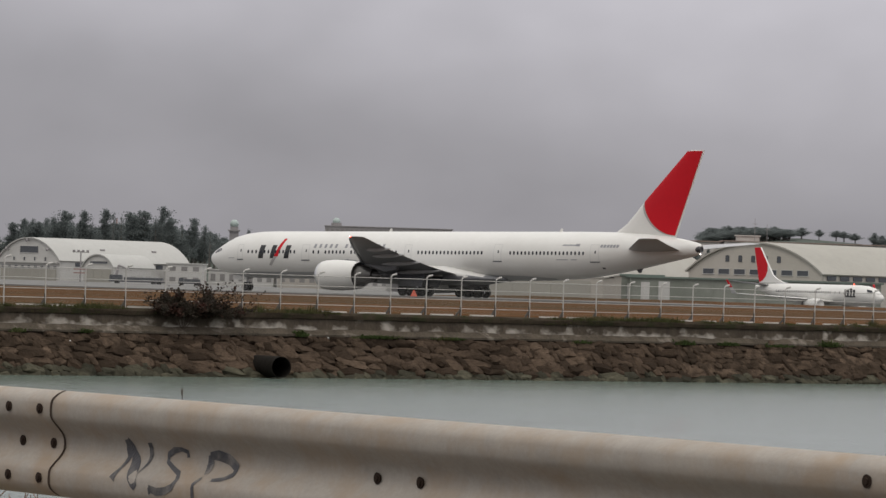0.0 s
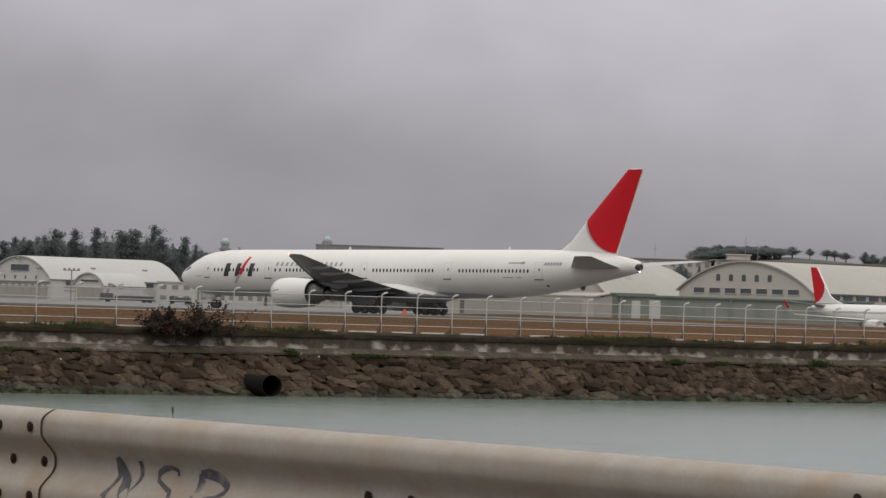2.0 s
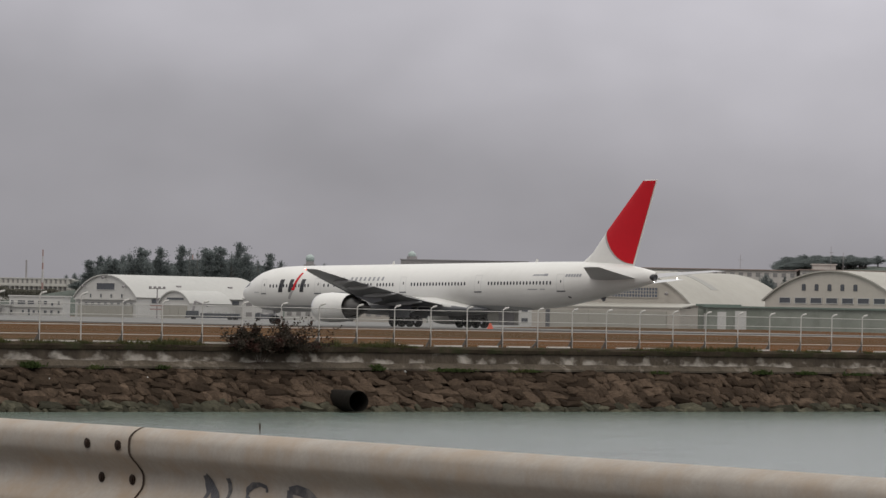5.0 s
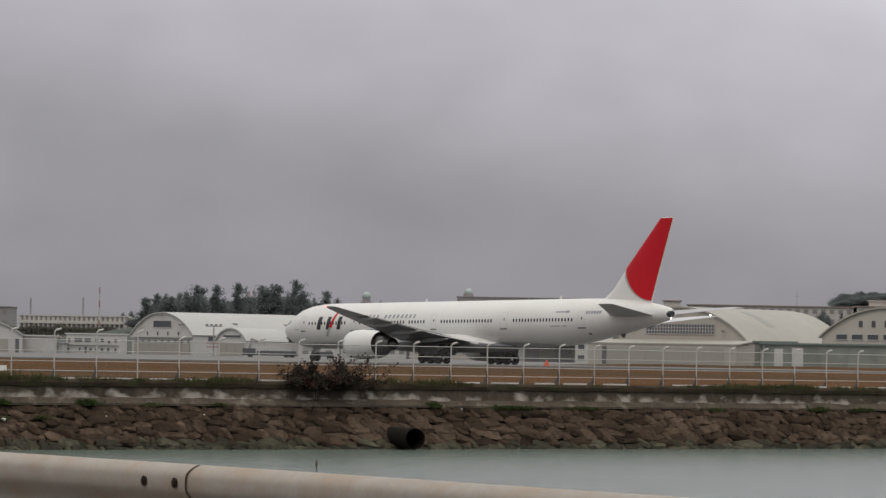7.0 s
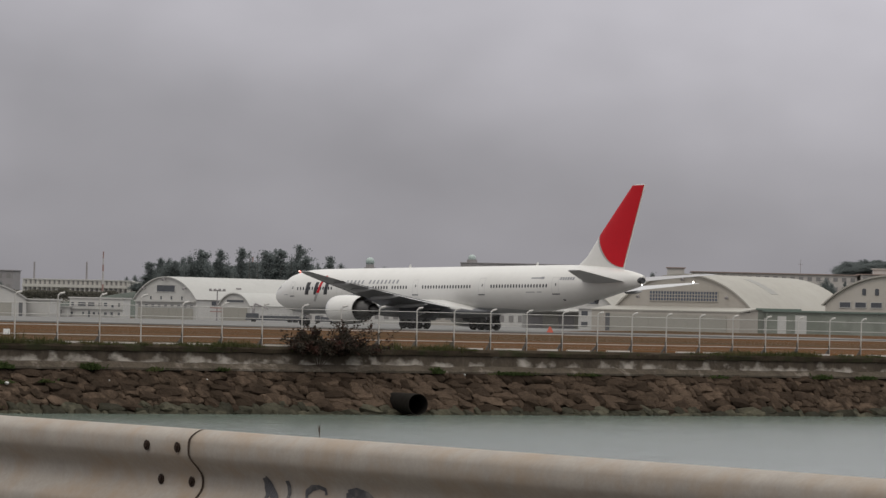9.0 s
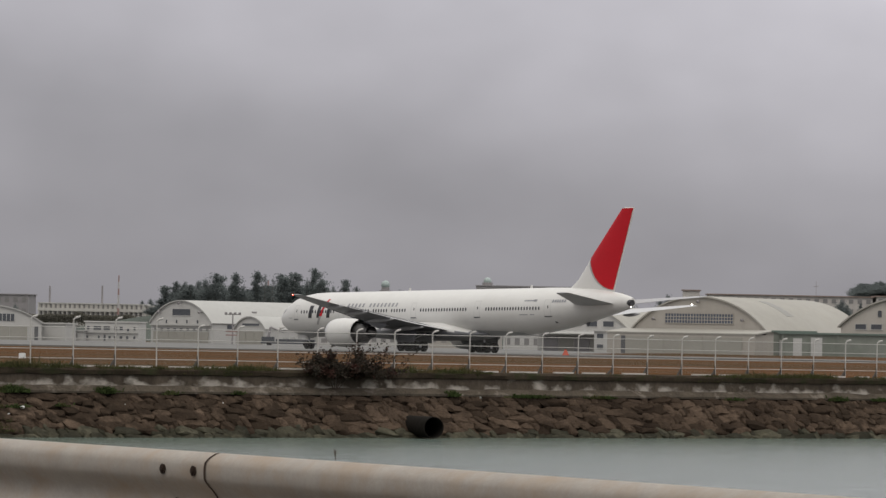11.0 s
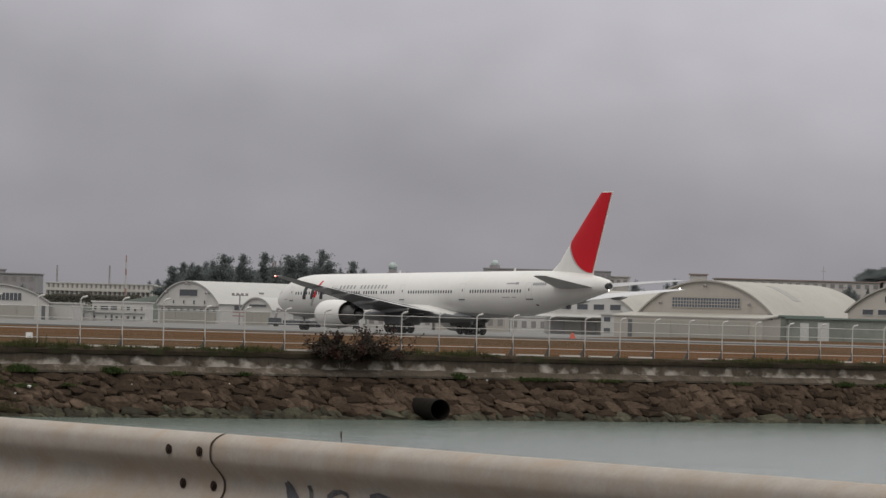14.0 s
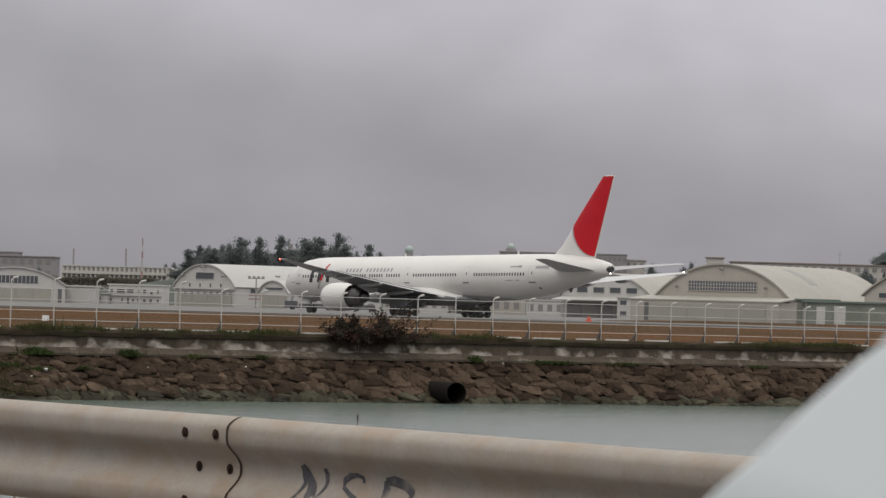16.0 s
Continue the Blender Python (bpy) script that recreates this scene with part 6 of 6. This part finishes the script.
    part("registration_bar", bm, "titles", fus)
    bm = fresh()
    patch(bm, [((56.0, 6.55), (58.4, 6.55), (58.4, 6.72), (56.2, 6.72)), ((57.9, 6.5), (58.5, 6.5), (58.5, 6.8), (57.9, 6.8)), ((55.4, 4.75), (57.0, 4.75), (57.0, 4.85), (55.4, 4.85)), ((57.4, 4.75), (58.2, 4.75), (58.2, 4.85), (57.4, 4.85)), ((4.9, 4.75), (6.0, 4.75), (6.0, 4.83), (4.9, 4.83))])
    part("small_marking", bm, "titles", fus)
    bm = fresh()
    patch(bm, [((61.25, 3.70), (61.6, 3.66), (61.62, 3.86), (61.28, 3.90))], out=0.03)
    part("outflow_valve", bm, "intake", fus, "small dark outflow valve")
    for s, z in ((28.0, 8.4), (53.5, 8.4)):
        bm = fresh()
        slab(bm, [P(s, -0.03, z - 0.05), P(s + 0.5, -0.03, z - 0.05), P(s + 0.45, -0.03, z + 0.4), P(s + 0.25, -0.03, z + 0.4)], (0, 0.06, 0))
        part("blade_aerial", bm, "white_paint", fus)
    bm = fresh()
    slab(bm, [P(64.7, -0.05, 3.72), P(65.6, -0.05, 3.9), P(65.4, -0.05, 3.3), P(65.1, -0.05, 3.25)], (0, 0.1, 0))
    part("tail_skid", bm, "wing_dark", fus)
    bm = fresh()
    bmesh.ops.create_icosphere(bm, subdivisions=1, radius=0.06, matrix=Matrix.Translation(P(73.75, -0.3, 5.66)))
    part("tail_lamp", bm, "beacon", fus, "small lit white tail lamp")
    # landing gear
    small, large = wheel_mesh(0.54, 0.42), wheel_mesh(0.66, 0.52)
    bm = fresh()
    rod(bm, (5.9 - REF, 0, 0.5), (5.75 - REF, 0, 2.6), 0.13, 0.17)
    rod(bm, (5.9 - REF, -0.4, 0.54), (5.9 - REF, 0.4, 0.54), 0.08)
    rod(bm, (5.8 - REF, 0, 1.4), (4.4 - REF, 0, 2.3), 0.07)
    g = part("nose_gear", bm, "gear", a)
    for y in (-0.33, 0.33):
        piece("wheel", small, g, (5.9 - REF, y, 0.54))
    bm = fresh()
    for y in (-0.6, 0.6):
        slab(bm, [(4.0 - REF, y, 1.3), (6.2 - REF, y, 1.45), (6.2 - REF, y, 2.2), (4.0 - REF, y, 2.2)], (0, 0.05, 0))
    part("gear_door", bm, "white_paint", g)
    for sd in (-1, 1):
        bm = fresh()
        y = sd * 5.5
        rod(bm, (0.4, y, 0.7), (0.2, y * 0.97, 3.6), 0.2, 0.26, seg=12)
        rod(bm, (-1.5, y, 0.66), (2.0, y, 0.66), 0.16)
        rod(bm, (0.3, y, 1.5), (0.1, y * 0.55, 2.4), 0.1)
        rod(bm, (0.35, y, 1.3), (-1.8, y * 0.9, 2.9), 0.09)
        g = part("main_gear", bm, "gear", a)
        for x in (-1.2, 0.25, 1.7):
            for dy in (-0.68, 0.68):
                piece("wheel", large, g, (x, y + dy, 0.66))
        bm = fresh()
        slab(bm, [(-1.7, y + sd * 0.95, 1.12), (1.9, y + sd * 0.95, 1.12), (2.3, y + sd * 0.8, 3.2), (-1.9, y + sd * 0.8, 3.2)], (0, 0.06 * sd, 0))
        slab(bm, [(-2.2, y - sd * 1.5, 1.05), (2.4, y - sd * 1.5, 1.05), (2.7, y - sd * 2.3, 2.6), (-2.4, y - sd * 2.3, 2.6)], (0, 0.06 * sd, 0))
        part("gear_door", bm, "wing_dark", g)
    return a


airliner = make_airliner()


# ---- the smaller airliner that taxies away in the background ----
def make_jet():
    a = thing("small_airliner", Matrix(), "small white twin-engine airliner with a red tail fin", "airplane")
    Q = lambda s, y, z: Vector((s, y, z))
    bm = fresh()
    prof = ((0, 2.75, 2.75, 0.03), (0.3, 3.15, 2.3, 0.45), (1.2, 3.75, 1.85, 1.0), (2.6, 4.55, 1.55, 1.5), (4.2, 4.88, 1.42, 1.78), (6, 5.0, 1.38, 1.88), (15, 5.0, 1.38, 1.88), (23, 5.0, 1.38, 1.88), (26, 5.0, 1.75, 1.8), (30, 4.95, 2.65, 1.35), (33, 4.85, 3.4, 0.8), (35, 4.6, 4.05, 0.25))
    loft(bm, [[Q(s, w * math.cos(2 * math.pi * k / 28), (t + b) / 2 + (t - b) / 2 * math.sin(2 * math.pi * k / 28)) for k in range(28)] for s, t, b, w in prof])
    fus = part("fuselage", bm, "white_paint", a, smooth=True, angle=50)
    for sd in (-1, 1):
        for nm, st in (("wing", ((1.4, 11.5, 19.3, 2.0, 0.6), (5, 14.0, 19.6, 2.3, 0.42), (16.4, 20.2, 21.7, 2.95, 0.14))), ("tailplane", ((0.4, 30.0, 33.8, 4.6, 0.3), (6.3, 33.6, 35.2, 5.2, 0.1)))):
            bm = fresh()
            rings = []
            for y, le, te, z, h in st:
                c = te - le
                rings.append([Q(le, sd * y, z), Q(le + c * 0.25, sd * y, z + h / 2), Q(le + c * 0.6, sd * y, z + h * 0.4), Q(te, sd * y, z), Q(le + c * 0.6, sd * y, z - h * 0.3), Q(le + c * 0.25, sd * y, z - h / 2)])
            loft(bm, rings)
            part(nm, bm, "white_paint" if nm == "wing" else "wing", a, "pale swept wing" if nm == "wing" else "", smooth=True, angle=50)
        bm = fresh()
        slab(bm, [Q(20.4, sd * 16.38, 2.9), Q(21.75, sd * 16.38, 2.9), Q(22.1, sd * 16.68, 3.95), Q(21.3, sd * 16.68, 3.95)], (0, sd * 0.07, 0.02))
        wl = part("winglet", bm, "tail_grey", a, "upswept winglet with a red tip")
        bm = fresh()
        slab(bm, [Q(21.3, sd * 16.68, 3.96), Q(22.1, sd * 16.68, 3.96), Q(22.65, sd * 17.08, 5.3), Q(22.2, sd * 17.08, 5.3)], (0, sd * 0.07, 0.02))
        part("winglet_tip", bm, "red", wl, "red winglet tip")
        bm = fresh()
        rings = [[Q(s, sd * 4.85 + r * math.cos(2 * math.pi * k / 20), 1.45 + r * math.sin(2 * math.pi * k / 20)) for k in range(20)] for s, r in ((11.4, 0.72), (11.2, 0.85), (11.8, 1.0), (13.5, 1.02), (15.0, 0.8), (15.05, 0.7), (13.6, 0.6))]
        loft(bm, rings)
        e = part("engine", bm, "white_paint", a, smooth=True, angle=60)
        bm = fresh()
        rings = [[Q(s, sd * 4.85 + r * math.cos(2 * math.pi * k / 16), 1.45 + r * math.sin(2 * math.pi * k / 16)) for k in range(16)] for s, r in ((14.6, 0.66), (15.9, 0.5), (16.4, 0.2))]
        loft(bm, rings)
        part("core_nozzle", bm, "nozzle", e, smooth=True)
        bm = fresh()
        slab(bm, [Q(12.5, sd * 4.85 - 0.12, 2.35), Q(16.5, sd * 4.85 - 0.12, 2.1), Q(16.5, sd * 4.85 - 0.12, 2.45), Q(13.8, sd * 4.85 - 0.12, 2.5)], (0, 0.24, 0))
        part("pylon", bm, "wing", e)
    bm = fresh()
    out = [(27.0, 5.1), (29.0, 5.75), (30.2, 6.4), (33.9, 11.4), (35.6, 11.4), (34.0, 5.0)]
    slab(bm, [Q(s, -0.16, z) for s, z in out], (0, 0.32, 0))
    fin = part("fin", bm, "white_paint", a)
    red = [(31.75, 8.4), (33.87, 11.37), (35.58, 11.37), (34.0, 5.1), (33.1, 5.4), (32.2, 6.2), (31.7, 7.2)]
    for sd in (-1, 1):
        bm = fresh()
        slab(bm, [Q(s, sd * 0.165, z) for s, z in red], (0, sd * 0.02, 0))
        part("red_disc", bm, "red", fin)
    bm = fresh()
    box(bm, (0, 0, 0), (0.24, 0.03, 0.34))
    wm2 = mesh_of("cabin_window", bm, "glass")
    for k in range(34):
        s = 6.6 + k * 0.62
        if 3.2 < abs(s - 9.5) or k % 2:
            piece("cabin_window", wm2, fus, (s, 1.845, 3.62), (radians(14), 0, 0))
    bm = fresh()
    for s0, s1, z0, z1 in ((5.6, 6.0, 2.9, 4.2), (6.4, 6.8, 2.9, 4.4), (7.2, 7.6, 2.9, 4.2), (7.9, 8.3, 3.0, 4.2), (5.4, 8.4, 2.85, 3.1)):
        box(bm, ((s0 + s1) / 2, 1.86, (z0 + z1) / 2), (s1 - s0, 0.12, z1 - z0))
    part("mark_block", bm, "black", fus, "dark house mark")
    bm = fresh()
    slab(bm, [Q(1.5, 1.14, 3.75), Q(2.7, 1.42, 3.85), Q(2.9, 1.36, 4.3), Q(1.95, 1.1, 4.15)], (0, 0.06, 0))
    part("cockpit_window", bm, "glass", fus)
    tyre = wheel_mesh(0.5, 0.35)
    for s, ys in ((4.0, (-0.25, 0.25)), (17.8, (-2.9, -2.3, 2.3, 2.9))):
        bm = fresh()
        for y in sorted(set(round(sum(ys) / len(ys), 2) if s < 5 else math.copysign(2.6, q) for q in ys)):
            rod(bm, (s, y, 0.5), (s, y, 2.0), 0.1)
        g = part("landing_gear", bm, "gear", a)
        for y in ys:
            piece("wheel", tyre, g, (s, y, 0.5))
    bm = fresh()
    bmesh.ops.create_icosphere(bm, subdivisions=1, radius=0.14, matrix=Matrix.Translation((8.0, 0, 5.1)))
    part("beacon_lamp", bm, "beacon_red", fus, "small red beacon")
    return a


small_jet = make_jet()
small_jet.scale = (0.93, 0.93, 0.93)


# ---- a pale van that drives past along the causeway at the end ----
def make_van():
    a = thing("van", Matrix(), "pale blue-white compact van driving past", "van")
    side = [(0.0, 0.32), (-0.02, 0.60), (0.02, 0.705), (0.065, 0.762), (0.111, 0.794), (0.147, 0.816), (0.195, 0.843), (0.255, 0.875), (0.313, 0.913), (0.359, 0.942), (0.41, 0.972), (0.472, 1.008), (0.544, 1.044), (0.62, 1.10), (0.72, 1.24), (0.98, 1.62), (1.4, 1.69), (3.0, 1.68), (3.4, 1.55), (3.58, 0.95), (3.6, 0.34)]
    bm = fresh()
    rings = []
    for y, f in ((-0.74, 0.985), (-0.735, 0.993), (-0.72, 1.0), (-0.6, 1.01), (-0.3, 1.02), (0.3, 1.02), (0.6, 1.01), (0.72, 1.0), (0.735, 0.993), (0.74, 0.985)):
        rings.append([(1.8 + (x - 1.8) * (0.5 + 0.5 * min(1.0, f)), y, 0.32 + (z - 0.32) * f) for x, z in side])
    loft(bm, rings)
    body = part("body", bm, "car_paint", a, "pale blue-white body", smooth=True, angle=35)
    bm = fresh()
    slab(bm, [(0.68, -0.56, 1.245), (0.68, 0.56, 1.245), (0.95, 0.54, 1.583), (0.95, -0.54, 1.583)], (-0.012, 0, 0.014))
    part("windscreen", bm, "glass", body)
    for y in (-0.745, 0.735):
        for x0, x1 in ((1.0, 1.75), (1.85, 2.55), (2.65, 3.3)):
            bm = fresh()
            slab(bm, [(x0, y, 1.02), (x1, y, 1.02), (x1 - 0.05, y * 0.985, 1.42), (x0 + 0.28 if x0 < 1.1 else x0 + 0.03, y * 0.985, 1.42)], (0, 0.01, 0))
            part("side_window", bm, "glass", body)
        bm = fresh()
        box(bm, (0.05, y * 0.75, 0.70), (0.12, 0.26, 0.16))
        part("headlight", bm, "lip", body)
    tyre = wheel_mesh(0.28, 0.17)
    for x in (0.55, 2.95):
        for y in (-0.66, 0.66):
            piece("wheel", tyre, a, (x, y, 0.28))
    return a


van = make_van()

make_revetment()


# ---- what moves ----
def motions():
    rows = []
    for t, x, y, turn in (
        (0.0, -28.61, 547.80, 38.00),
        (1.0, -30.15, 551.47, 39.62),
        (2.0, -31.49, 554.99, 41.38),
        (3.0, -32.72, 558.37, 43.14),
        (4.0, -33.89, 561.60, 44.81),
        (5.0, -35.03, 564.69, 46.32),
        (6.0, -36.14, 567.65, 47.64),
        (7.0, -37.22, 570.48, 48.78),
        (8.0, -38.24, 573.17, 49.76),
        (9.0, -39.19, 575.74, 50.60),
        (10.0, -40.05, 578.18, 51.35),
        (11.0, -40.81, 580.51, 52.01),
        (12.0, -41.47, 582.71, 52.62),
        (13.0, -42.06, 584.80, 53.17),
        (14.0, -42.63, 586.78, 53.62),
        (15.0, -43.25, 588.65, 53.90),
        (16.0, -44.06, 590.42, 53.92),
    ):
        a = radians(turn)
        rows.append((t, pose(x + REF * math.cos(a), y - REF * math.sin(a), 0.155, 0, 0, -turn)))
    walk(airliner, rows)
    rows = []
    for t in (0.0, 4.0, 8.0, 12.0, 16.0):
        x, y = 71.8 + 4.9 * t, 716.0 - 7.11 * t
        rows.append((t, pose(x, y, -0.9, 0, 0, 125.4)))
    walk(small_jet, rows)
    rows = []
    turn = math.degrees(math.atan2(-0.8313, 0.5557))
    for t in (0.0, 4.0, 8.0, 12.0, 15.0, 16.0):
        p = RAIL @ Vector((6.83 + 14.0 * (16.0 - t), 2.26, 0))
        rows.append((t, pose(p.x, p.y, 0.03, 0, 0, turn)))
    walk(van, rows)


motions()
